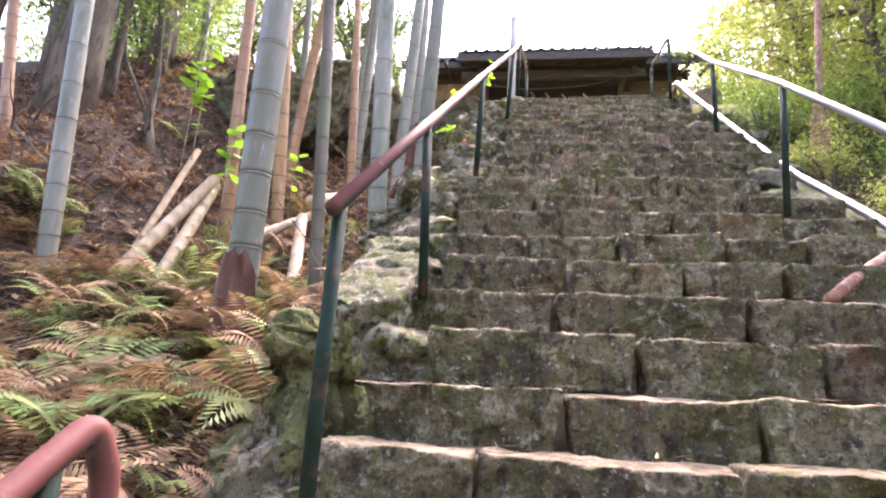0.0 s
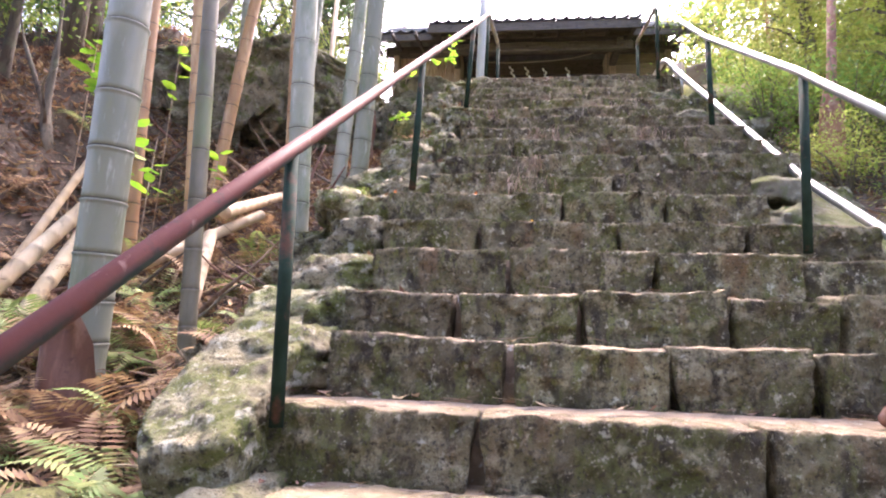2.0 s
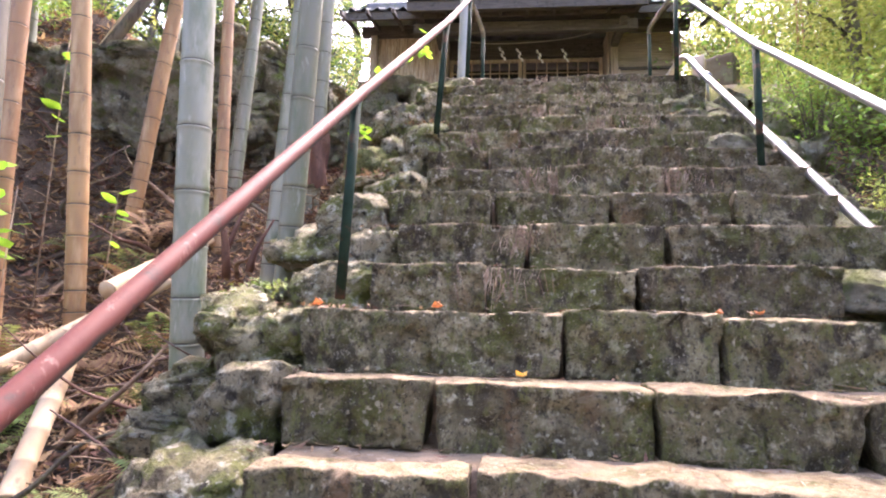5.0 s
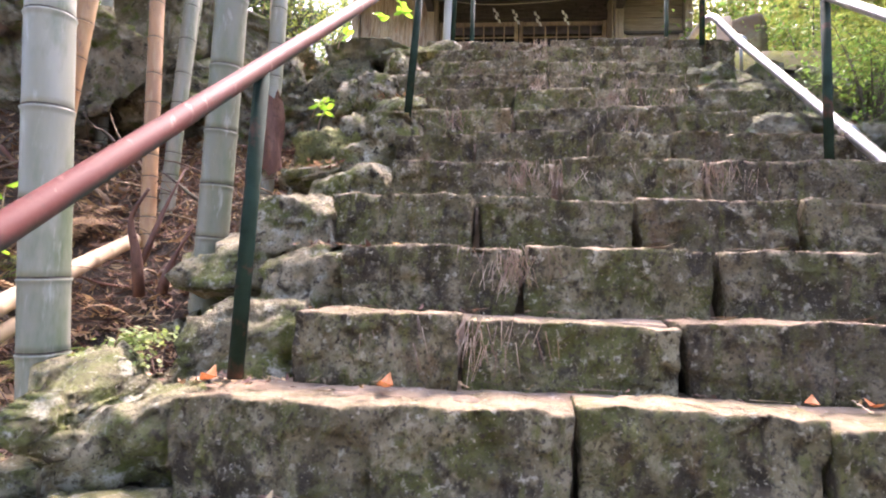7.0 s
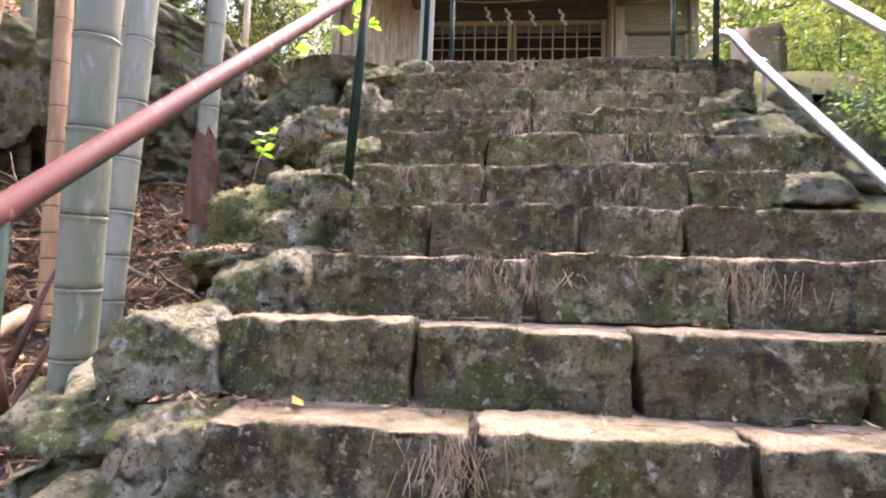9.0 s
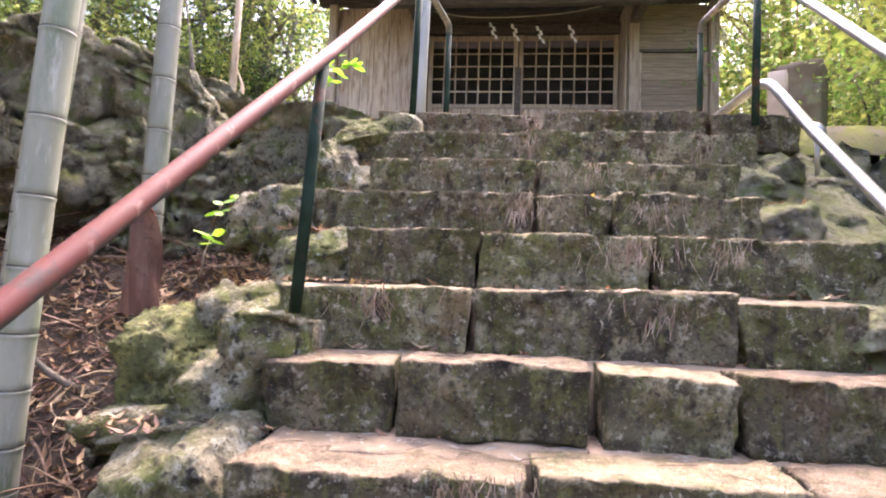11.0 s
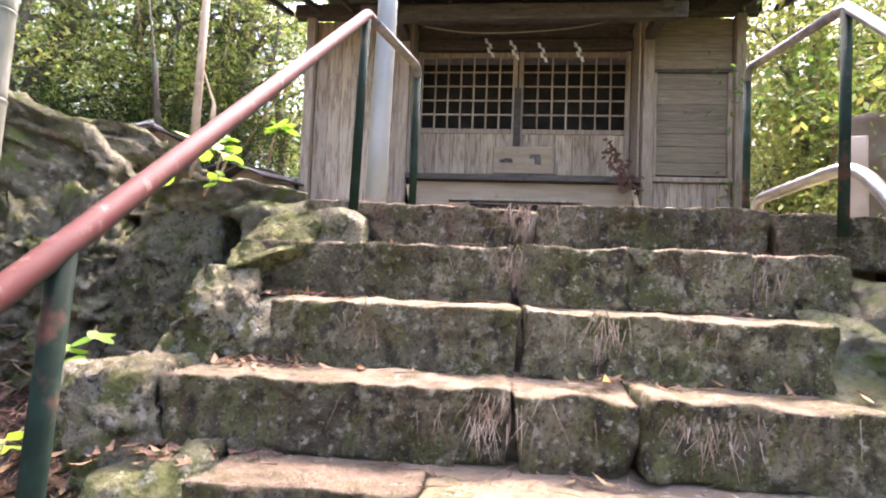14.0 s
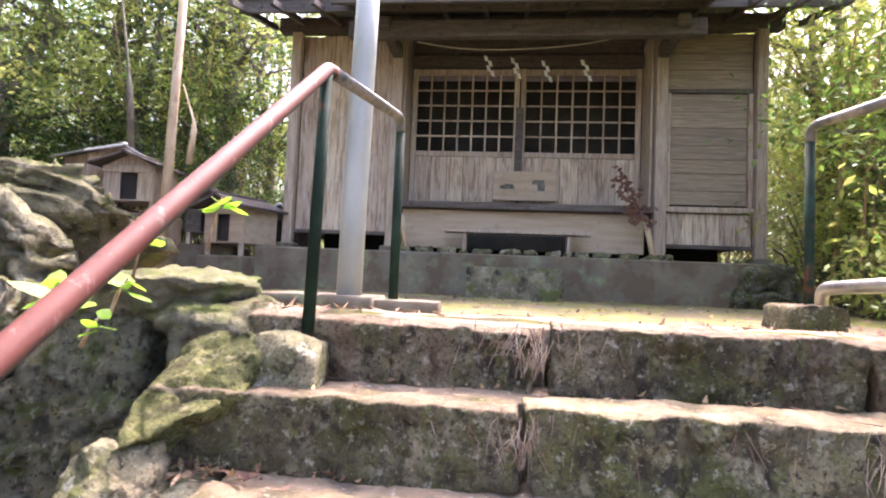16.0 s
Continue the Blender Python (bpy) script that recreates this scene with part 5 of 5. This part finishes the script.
            s = d.cross(Vector((rr.gauss(0, 0.5), rr.gauss(0, 0.5), 1))).normalized() * d.length * narrow * 0.5
            o = len(lv)
            lv += [p, p + d * 0.45 + s, p + d, p + d * 0.45 - s]
            lf.append((o, o + 1, o + 2, o + 3))
    return lv, lf


def tree(seed, h, r, leafmat, label, low=0.25, crown_r=1.9, clumps=90, per=85, size=0.10):
    rr = random.Random(seed)
    t = empty("tree", pose(0, 0, -200), label, "tree", "trees round the shrine")
    pts = [(0, 0, -0.4)]
    for k in range(1, 9):
        pts.append((rr.gauss(0, 0.05) * k, rr.gauss(0, 0.05) * k, h * k / 8))
    geos = [tube_geo(pts, [r * (1.25 if k == 0 else 1 - 0.09 * k) for k in range(9)], 10)]
    cl = []
    for _ in range(16):
        k = rr.randint(2, 7)
        a = rr.uniform(0, 6.283)
        base = Vector(pts[k])
        L = crown_r * rr.uniform(0.5, 1.0)
        tip = base + Vector((math.cos(a) * L, math.sin(a) * L, rr.uniform(0.1, 0.9)))
        mid = (base + tip) / 2 + Vector((0, 0, 0.15))
        geos.append(tube_geo([base, mid, tip], [r * 0.35, r * 0.2, r * 0.06], 6))
        cl += [tip, mid, tip + Vector((rr.gauss(0, 0.3), rr.gauss(0, 0.3), rr.gauss(0, 0.3)))]
    while len(cl) < clumps:
        a, q = rr.uniform(0, 6.283), crown_r * math.sqrt(rr.random())
        cl.append((math.cos(a) * q, math.sin(a) * q, h * rr.uniform(low, 1.05)))
    v, fc = join_geo(*geos)
    mesh_obj("trunk", v, fc, BARK, t, "brown bark trunk with limbs")
    v, fc = leaf_cloud(rr, cl, per, size, 0.28)
    tagged(mesh_obj("crown", v, fc, leafmat, t), kind="stuff")
    return t


def shrub(seed, h, w, leafmat, label, size=0.08, clumps=40, per=65):
    rr = random.Random(seed)
    t = empty("shrub", pose(0, 0, -200), label, "shrub", "undergrowth")
    geos, cl = [], []
    for _ in range(9):
        a = rr.uniform(0, 6.283)
        tip = Vector((math.cos(a) * w * rr.uniform(0.2, 1), math.sin(a) * w * rr.uniform(0.2, 1), h * rr.uniform(0.5, 1.0)))
        geos.append(tube_geo([(0, 0, -0.1), tip * 0.5 + Vector((0, 0, 0.15 * h)), tip], [0.022, 0.014, 0.005], 6))
        cl += [tip, tip * 0.75]
    while len(cl) < clumps:
        a, q = rr.uniform(0, 6.283), w * math.sqrt(rr.random())
        cl.append((math.cos(a) * q, math.sin(a) * q, h * rr.uniform(0.1, 1.0)))
    v, fc = join_geo(*geos)
    mesh_obj("branchwork", v, fc, BARK, t)
    v, fc = leaf_cloud(rr, cl, per, size, 0.2)
    tagged(mesh_obj("foliage", v, fc, leafmat, t), kind="stuff")
    return t


MODELS = [tree(1, 8.5, 0.16, LEAF, "broadleaf tree with light green leaves behind the shrine"), tree(2, 7.0, 0.12, YLEAF, "slender tree with sunlit yellow-green leaves"),
          tree(3, 9.5, 0.22, DARKLEAF, "old tree with dark green leaves and brown bark"), tree(4, 6.0, 0.09, LEAF, "slender young tree with green leaves", low=0.1)]
SHRUBS = [shrub(5, 1.8, 0.9, LEAF, "leafy green undergrowth shrub"), shrub(6, 1.5, 0.9, YLEAF, "sunlit yellow-green undergrowth shrub"), shrub(7, 2.2, 1.1, DARKLEAF, "dark green evergreen shrub")]


def thicket(seed, h, n, leafmat, label):
    """A stand of thin bamboo: leaning slender stems with drooping sprays of narrow leaves."""
    rr = random.Random(seed)
    t = empty("bamboo_thicket", pose(0, 0, -200), label, "bamboo", "bamboo thickets")
    cl = []
    for _ in range(n):
        b = Vector((rr.gauss(0, 0.55), rr.gauss(0, 0.55), -0.2))
        lean = Vector((rr.gauss(0, 0.16), rr.gauss(0, 0.16), 1))
        hh, r0 = h * rr.uniform(0.6, 1.05), rr.uniform(0.010, 0.026)
        pts = [b + lean * hh * k / 6 + Vector((lean.x, lean.y, 0)) * 0.12 * k * k for k in range(7)]
        v, fc = tube_geo(pts, [r0 * (1 - 0.11 * k) for k in range(7)], 6)
        mesh_obj("stem", v, fc, rr.choice((TANCULM, CULM, DARKCULM)), t)
        for k in range(1, 7):
            for _ in range(2 if k < 4 else 4):
                cl.append(pts[k] + Vector((rr.gauss(0, 0.35), rr.gauss(0, 0.35), rr.gauss(0, 0.4))))
    v, fc = leaf_cloud(rr, cl, 11, 0.16, 0.22, 0.26)
    tagged(mesh_obj("foliage", v, fc, leafmat, t), kind="stuff")
    return t


THICKETS = [thicket(71, 5.5, 11, YLEAF, "sunlit thicket of thin yellow-green bamboo"), thicket(72, 6.5, 12, LEAF, "thicket of thin green bamboo stems"),
            thicket(73, 4.5, 10, LEAF, "low thicket of thin green bamboo stems")]


def clear(x, y, margin=1.0):
    """Whether a place is off the stairs, the terrace and the open sky over the shrine."""
    if -5.2 < x < 4.6 and y < 18 and y > -3.5:
        return False
    if -7.2 < x < -2 and 8.5 < y < 14.6:
        return False
    if y > 11 and -0.22 * y < x - 0.3 < 0.20 * y + margin and y > 17:
        return False
    return True


rr = random.Random(21)
used = []


def scatter(models, count, xr, yr, smin, smax, gap):
    made = 0
    for _ in range(count * 12):
        if made >= count:
            break
        x, y = rr.uniform(*xr), rr.uniform(*yr)
        if not clear(x, y) or any((x - a) ** 2 + (y - b) ** 2 < gap * gap for a, b in used):
            continue
        used.append((x, y))
        s = rr.uniform(smin, smax)
        src = rr.choice(models)
        copy_thing(src, pose(x, y, ground_z(x, y) - 0.05, 0, 0, rr.uniform(0, 360)) @ Matrix.Diagonal((s, s, s, 1)))
        made += 1


scatter([MODELS[0], MODELS[1], MODELS[3]], 22, (4.6, 15), (4, 24), 0.7, 1.25, 1.3)
scatter([SHRUBS[0], SHRUBS[1], SHRUBS[2]], 34, (4.4, 12), (3, 22), 0.8, 1.5, 0.9)
scatter([MODELS[0], MODELS[2], MODELS[1], MODELS[3]], 26, (-18, -5.2), (6, 28), 0.8, 1.3, 1.5)
scatter([SHRUBS[0], SHRUBS[1], SHRUBS[2]], 34, (-13, -5.0), (8, 24), 0.8, 1.5, 0.9)
# unseen trees added behind the stair foot to hold back sky light there
scatter([MODELS[0], MODELS[2]], 20, (-10, 10), (-11, -4.0), 0.95, 1.25, 1.6)
for x, y, k, s in ((-6.3, 5.0, 2, 1.0), (-7.6, 7.5, 2, 1.1), (3.9, 8.4, 1, 0.8), (3.7, 6.4, 1, 0.6), (4.4, 5.2, 3, 0.8), (5.0, 7.2, 1, 0.9), (5.4, 9.6, 1, 0.9), (-5.6, 7.0, 0, 0.8), (-7.4, 9.4, 1, 0.9), (-5.3, 5.9, 3, 0.7), (-6.2, 7.9, 2, 0.8), (-6.6, 15.2, 1, 1.0), (-4.6, 16.5, 1, 0.9), (5.0, 14.8, 1, 0.9)):
    copy_thing(MODELS[k], pose(x, y, ground_z(x, y) - 0.05, 0, 0, 77 * x) @ Matrix.Diagonal((s, s, s, 1)))
for x, y, k, s in ((2.5, 5.4, 1, 0.40), (2.5, 6.6, 0, 0.45), (2.6, 4.4, 1, 0.42), (2.5, 3.4, 0, 0.40), (2.9, 3.0, 2, 0.45), (3.4, 3.9, 1, 0.7), (4.0, 5.6, 0, 0.9), (4.1, 7.0, 1, 0.9), (3.2, 8.6, 0, 0.7), (4.0, 4.6, 2, 0.8), (2.9, 6.0, 0, 0.6), (3.3, 7.4, 1, 0.7), (3.2, 5.0, 0, 0.55), (2.9, 4.2, 2, 0.5), (3.6, 9.4, 1, 0.9), (4.2, 11.0, 1, 1.0), (4.3, 13.2, 1, 1.1), (-7.2, 14.0, 2, 1.0), (-4.2, 15.2, 1, 0.9), (-3.4, 15.4, 0, 0.9), (-5.6, 15.0, 2, 0.9)):
    copy_thing(SHRUBS[k], pose(x, y, ground_z(x, y) - 0.05, 0, 0, 50 * x) @ Matrix.Diagonal((s, s, s, 1)))
for x, y, k, s in ((-5.2, 16.0, 2, 0.8), (-7.0, 15.8, 2, 0.9), (-8.6, 14.2, 2, 0.9), (-8.0, 11.8, 2, 0.8), (-6.0, 17.6, 2, 1.0), (-9.5, 9.5, 2, 1.0), (-5.3, 5.3, 2, 1.0)):
    copy_thing(MODELS[k], pose(x, y, ground_z(x, y) - 0.05, 0, 6 * math.sin(x * 5), 77 * x) @ Matrix.Diagonal((s * 1.2, s * 1.2, s, 1)))
for x, y, k, s in ((-6.6, 14.9, 2, 1.1), (-5.0, 15.0, 2, 1.0), (-8.0, 13.2, 2, 1.2), (-7.6, 10.4, 2, 1.0), (-3.9, 15.7, 2, 1.0)):
    copy_thing(SHRUBS[k], pose(x, y, ground_z(x, y) - 0.05, 0, 0, 50 * x) @ Matrix.Diagonal((s, s, s, 1)))
for x, y, k in ((4.6, 9.6, 0), (5.4, 11.2, 0), (4.8, 12.6, 0), (6.2, 13.4, 1), (5.6, 15.0, 0), (7.0, 10.6, 0), (-6.2, 16.4, 0), (-4.4, 17.2, 0), (-7.6, 16.0, 1)):
    copy_thing(THICKETS[k], pose(x, y, ground_z(x, y) - 0.05, 0, 0, 60 * x))
scatter(THICKETS, 26, (4.2, 11), (8.5, 24), 0.8, 1.2, 0.8)
scatter(THICKETS, 14, (-13, -4.6), (14.6, 24), 0.8, 1.25, 0.8)
scatter([MODELS[0], MODELS[1], MODELS[2]], 24, (11, 30), (12, 44), 1.0, 1.5, 1.8)
scatter([MODELS[0], MODELS[1], MODELS[2]], 16, (-34, -12), (12, 44), 1.0, 1.5, 1.8)
for m in MODELS + SHRUBS + THICKETS:
    for o in (m, *m.children_recursive):
        bpy.data.objects.remove(o)

# thin pale trunk among the little shrines
st = empty("young_tree", pose(-4.05, 12.2, ground_z(-4.05, 12.2)), "thin straight pale trunk beside the little shrines", "tree")
v, fc = tube_geo([(0, 0, -0.2), (0.03, 0, 1.5), (0.10, 0.02, 5.0)], [0.075, 0.06, 0.045], 10)
mesh_obj("trunk", v, fc, DRYLOG, st)


# ---------------------------------------------------------------- ferns, litter and twigs
def fern_geo(rr, fronds, L):
    lv, lf = [], []
    for q in range(fronds):
        a = 6.283 * q / fronds + rr.uniform(-0.3, 0.3)
        out = Vector((math.cos(a), math.sin(a), 0))
        ll = L * rr.uniform(0.7, 1.1)
        n = 20
        for k in range(n):
            t = (k + 1) / n
            p = out * ll * t * 0.85 + Vector((0, 0, ll * (1.45 * t - 1.05 * t * t)))
            w = ll * 0.20 * math.sin(math.pi * min(1, t * 0.9 + 0.12)) + 0.01
            side = Vector((-out.y, out.x, 0))
            for s in (-1, 1):
                tip = p + side * s * w + out * 0.05 * ll - Vector((0, 0, 0.25 * w))
                b = out * ll * 0.018
                o = len(lv)
                lv += [p - b, (p + tip) / 2 - b * 1.2, tip, (p + tip) / 2 + b * 1.2]
                lf.append((o, o + 1, o + 2, o + 3))
    return lv, lf


rr = random.Random(8)
ferns = []
for k, mat in enumerate((FERN, DRYFERN, DRYFERN)):
    v, fc = fern_geo(rr, 8, 0.55)
    f = mesh_obj("fern", v, fc, mat, smooth=False)
    tagged(f, ("green fern fronds on the leafy bank", "brown withered fern on the leafy bank", "brown withered fern on the leafy bank")[k], "fern", "ferns on the bank")
    f.matrix_basis = pose(-2.0 - 0.5 * k, 2.3, ground_z(-2.0 - 0.5 * k, 2.3))
    ferns.append(f)
for _ in range(260):
    x, y = rr.uniform(-4.6, -1.15), rr.uniform(1.3, 4.3)
    if rr.random() < 0.12:
        x, y = rr.uniform(-4.5, -1.8), rr.uniform(4.0, 6.6)
    s = rr.uniform(0.35, 0.95)
    copy_thing(rr.choice(ferns), pose(x, y, ground_z(x, y) - 0.02, rr.uniform(-28, 28), rr.uniform(-28, 28), rr.uniform(0, 360)) @ Matrix.Diagonal((s, s, s, 1)))


def leaf_on(lv, lf, x, y, z, L, rr, flat=0.35):
    a = rr.uniform(0, 6.283)
    d = Vector((math.cos(a), math.sin(a), rr.gauss(0, flat))).normalized() * L
    s = Vector((-d.y, d.x, rr.gauss(0, flat) * L)).normalized() * L * rr.uniform(0.08, 0.2)
    up = Vector((0, 0, L * rr.uniform(0.0, 0.22)))
    p = Vector((x, y, z))
    o = len(lv)
    lv += [p - d / 2 + up, p + s, p + d / 2 + up, p - s, p - up * 0.2]
    lf += [(o, o + 4, o + 1), (o + 4, o + 2, o + 1), (o, o + 3, o + 4), (o + 4, o + 3, o + 2)]


lv, lf = [], []
for _ in range(26000):
    x = -1.0 - abs(rr.gauss(0, 1.9))
    y = rr.uniform(0.6, 8.2)
    if x < -7:
        continue
    leaf_on(lv, lf, x, y, ground_z(x, y) + rr.uniform(0.0, 0.06), rr.uniform(0.04, 0.11), rr, 0.5)
for _ in range(9000):
    x, y = rr.uniform(-8.0, -2.5), rr.uniform(3.0, 8.6)
    leaf_on(lv, lf, x, y, ground_z(x, y) + rr.uniform(0.0, 0.05), rr.uniform(0.07, 0.16), rr)
for _ in range(4000):
    x, y = rr.uniform(1.9, 4.5), rr.uniform(1.0, 8.0)
    leaf_on(lv, lf, x, y, ground_z(x, y) + rr.uniform(0.0, 0.03), rr.uniform(0.05, 0.11), rr)
tagged(mesh_obj("leaf_litter", lv, lf, LEAFLITTER, smooth=False), "thick layer of dead brown leaves on the bank", "leaf litter", kind="stuff")

lv, lf = [], []
for i in range(FIRST, LAST + 1):
    y, z = edge(i)
    for _ in range(46 if i < 10 else 80):
        x = rr.uniform(-0.75, 1.7) if rr.random() < 0.6 else -0.85 + 0.06 * (y - 2.6) + abs(rr.gauss(0, 0.2))
        back = TREAD - abs(rr.gauss(0, 0.06)) - 0.012
        leaf_on(lv, lf, x, y + max(0.05, back), z + rr.uniform(0.0, 0.012), rr.uniform(0.02, 0.065 if i < 10 else 0.085), rr, 0.3)
for x0, i, n in ((-0.62, 12, 70), (-0.42, 13, 40), (-0.45, 15, 45), (-0.60, 7, 40), (-0.85, 9, 50), (0.75, 13, 35), (-0.75, 5, 30), (-0.55, 14, 35)):
    y, z = edge(i)
    for _ in range(n):
        leaf_on(lv, lf, x0 + rr.gauss(0, 0.11), y + 0.2 + min(0.09, rr.gauss(0, 0.06)), z + abs(rr.gauss(0.004, 0.008)), rr.uniform(0.025, 0.075), rr, 0.25)
tagged(mesh_obj("tread_litter", lv, lf, LEAFLITTER, smooth=False), "small dead leaves and needles lying on the treads", "leaf litter", kind="stuff")
lv, lf = [], []
for _ in range(700):
    x, y = rr.uniform(-1.8, 3.2), rr.uniform(7.4, 12.0)
    leaf_on(lv, lf, x, y, TOP_Z + 0.03, rr.uniform(0.03, 0.09), rr, 0.2)
tagged(mesh_obj("terrace_litter", lv, lf, LEAFLITTER, smooth=False), "dead leaves lying on the mossy terrace", "leaf litter", kind="stuff")

# single bright leaves
for x, i, mat, L, lab in ((0.08, 4, YELLOWLEAF, 0.10, "yellow fallen leaf on a stone tread"), (-0.33, 7, YELLOWLEAF, 0.10, "yellow fallen leaf on a stone tread"), (0.62, 11, REDLEAF, 0.08, "orange-red fallen leaf on a stone tread"),
                          (0.65, 13, YELLOWLEAF, 0.10, "yellow fallen leaf on a stone tread"), (-0.25, 5, REDLEAF, 0.12, "red-brown curled fallen leaf on a stone tread"), (-0.75, 5, REDLEAF, 0.13, "red-brown curled fallen leaf on the kerb"),
                          (-0.1, 13, REDLEAF, 0.10, "red-brown curled fallen leaf on a stone tread"), (0.85, 5, REDLEAF, 0.09, "red-brown curled fallen leaf on a stone tread"), (1.0, 5, REDLEAF, 0.08, "red-brown curled fallen leaf on a stone tread")):
    y, z = edge(i)
    lv, lf = [], []
    leaf_on(lv, lf, 0, 0, 0.01, L, rr, 0.12)
    tagged(mesh_obj("fallen_leaf", lv, lf, mat, smooth=False, m=pose(x, y + 0.16, z + 0.005)), lab, "leaf", "bright fallen leaves")

geos = []
for _ in range(1300):
    x, y = -1.05 - abs(rr.gauss(0, 1.5)), rr.uniform(1.5, 8.0)
    z = ground_z(x, y) + 0.02
    a, L, rw = rr.uniform(0, 6.283), rr.uniform(0.12, 0.7 if y > 3.2 else 0.4), rr.choice((0.003, 0.004, 0.005, 0.009))
    p, turn, rise, pts = Vector((x, y, z)), rr.gauss(0, 0.5), rr.gauss(0.12, 0.3), []
    for k in range(5):
        pts.append(p.copy())
        p += Vector((math.cos(a), math.sin(a), rise)) * L / 4
        a, rise = a + turn * rr.uniform(0, 1.2), rise - rr.uniform(0, 0.25)
        p.z = max(p.z, ground_z(p.x, p.y) + 0.01)
    geos.append(tube_geo(pts, [rw, rw * 0.9, rw * 0.8, rw * 0.6, rw * 0.3], 5))
v, fc = join_geo(*geos)
tagged(mesh_obj("twigs", v, fc, DARKTWIG), "dry twigs and stalks strewn over the bank", "twigs", kind="stuff")


def sprig(x, y, z, n, size, label, height=0.25):
    r2 = random.Random(int(x * 97 + y * 31))
    s = empty("seedling", pose(x, y, z), label, "seedling", "seedlings")
    v, fc = tube_geo([(0, 0, 0), (0.02, 0, height * 0.6), (0.06, -0.02, height)], [0.006, 0.005, 0.003], 6)
    mesh_obj("stem", v, fc, TWIG, s)
    for k in range(n):
        a = 6.283 * k / n + r2.uniform(-0.4, 0.4)
        d = Vector((math.cos(a), math.sin(a), r2.uniform(-0.5, 0.5))) * size * r2.uniform(0.7, 1.2)
        w = Vector((-d.y, d.x, r2.uniform(-0.5, 0.5) * size)).normalized() * size * 0.33
        p = Vector((0.06, -0.02, height * r2.uniform(0.6, 1.0)))
        lv = [p, p + d * 0.35 + w, p + d * 0.75 + w * 0.7, p + d, p + d * 0.75 - w * 0.7, p + d * 0.35 - w]
        mesh_obj("leaf", lv, [(0, 1, 2, 3), (0, 3, 4, 5)], BRIGHTLEAF, s, "bright green leaf", smooth=False)
    return s


for a, nn, size, hh in (((-0.70, 6.60, 5.57), 5, 0.09, 0.12), ((-0.76, 6.90, 5.60), 5, 0.08, 0.10), ((-1.05, 7.40, 5.79), 6, 0.10, 0.20), ((-0.88, 7.60, 5.92), 7, 0.10, 0.22), ((-0.76, 6.80, 5.50), 4, 0.06, 0.08),
                        ((-1.19, 6.45, 4.62), 5, 0.09, 0.2), ((-1.32, 7.30, 5.57), 5, 0.10, 0.15), ((-1.34, 7.00, 4.91), 5, 0.09, 0.12), ((-1.38, 6.90, 4.82), 5, 0.09, 0.12)):
    sprig(a[0], a[1], a[2] - hh, nn, size, "bright green leafy seedling beside the stairs", hh)
for t in ((-2.9, 5.0, 2.7, 7, 0.13, 1.1), (-3.2, 5.6, 3.1, 9, 0.15, 2.0), (-2.7, 5.6, 3.0, 8, 0.12, 0.9)):
    sprig(*t[:5], "bright green leafy seedling on the bank", t[5])


for a in ((-3.68, 5.30, 5.11), (-3.72, 5.20, 4.80), (-3.11, 5.00, 3.97)):
    hh = a[2] - ground_z(a[0], a[1])
    sprig(a[0], a[1], a[2] - hh, 13, 0.17, "tall seedling with a cluster of bright green leaves", hh)

# small creeping plants on the kerb
for a in ((-1.10, 4.45, 3.21), (-1.09, 4.35, 3.15)):
    v, fc = leaf_cloud(rr, [(rr.gauss(0, 0.06), rr.gauss(0, 0.05), rr.uniform(-0.02, 0.02)) for _ in range(9)], 22, 0.024, 0.025, 0.7)
    tagged(mesh_obj("creeping_plant", v, fc, FERN, smooth=False, m=pose(*a)), "small creeping green plant on the stones", "plant", "creeping plants", kind="stuff")

# dry needles and stalks draped over the stone edges
lv, lf = [], []
TUFTS = [(0.37, 15), (0.30, 13), (0.72, 12), (0.66, 14), (-0.1, 14), (0.4, 16), (1.2, 15), (0.75, 11), (-0.2, 11), (0.15, 9), (0.9, 13), (1.1, 12), (0.33, 9), (1.0, 9), (0.1, 7), (-0.05, 6)]
for q in range(1500):
    if q % 3:
        x0, i = rr.choice(TUFTS)
        x = x0 + rr.gauss(0, 0.035 if q % 2 else 0.14)
    else:
        x, i = rr.uniform(-0.5, 1.5), rr.randint(FIRST, LAST)
    y, z = edge(i)
    p = Vector((x, y - rr.uniform(0.012, 0.03), z - rr.uniform(-0.01, 0.09))) if q % 3 else Vector((x, y + rr.uniform(0.02, 0.27), z + 0.012))
    if q % 3 == 1:
        p = Vector((x, y - 0.02, z - rr.uniform(0.0, 0.10)))
    d = Vector((rr.gauss(0, 0.35), rr.gauss(0, 0.06), -1)).normalized() if p.y < y else Vector((rr.gauss(0, 1), rr.gauss(0, 0.6), rr.uniform(0, 0.1))).normalized()
    d *= rr.uniform(0.05, 0.11)
    s = d.cross(Vector((0, 1, 0.3))).normalized() * 0.0014
    o = len(lv)
    lv += [p - s, p + s, p + d + s * 0.4, p + d - s * 0.4]
    lf.append((o, o + 1, o + 2, o + 3))
tagged(mesh_obj("dry_needles", lv, lf, TWIG, smooth=False), "dry brown needles and stalks draped over the stone edges", "needles", kind="stuff")
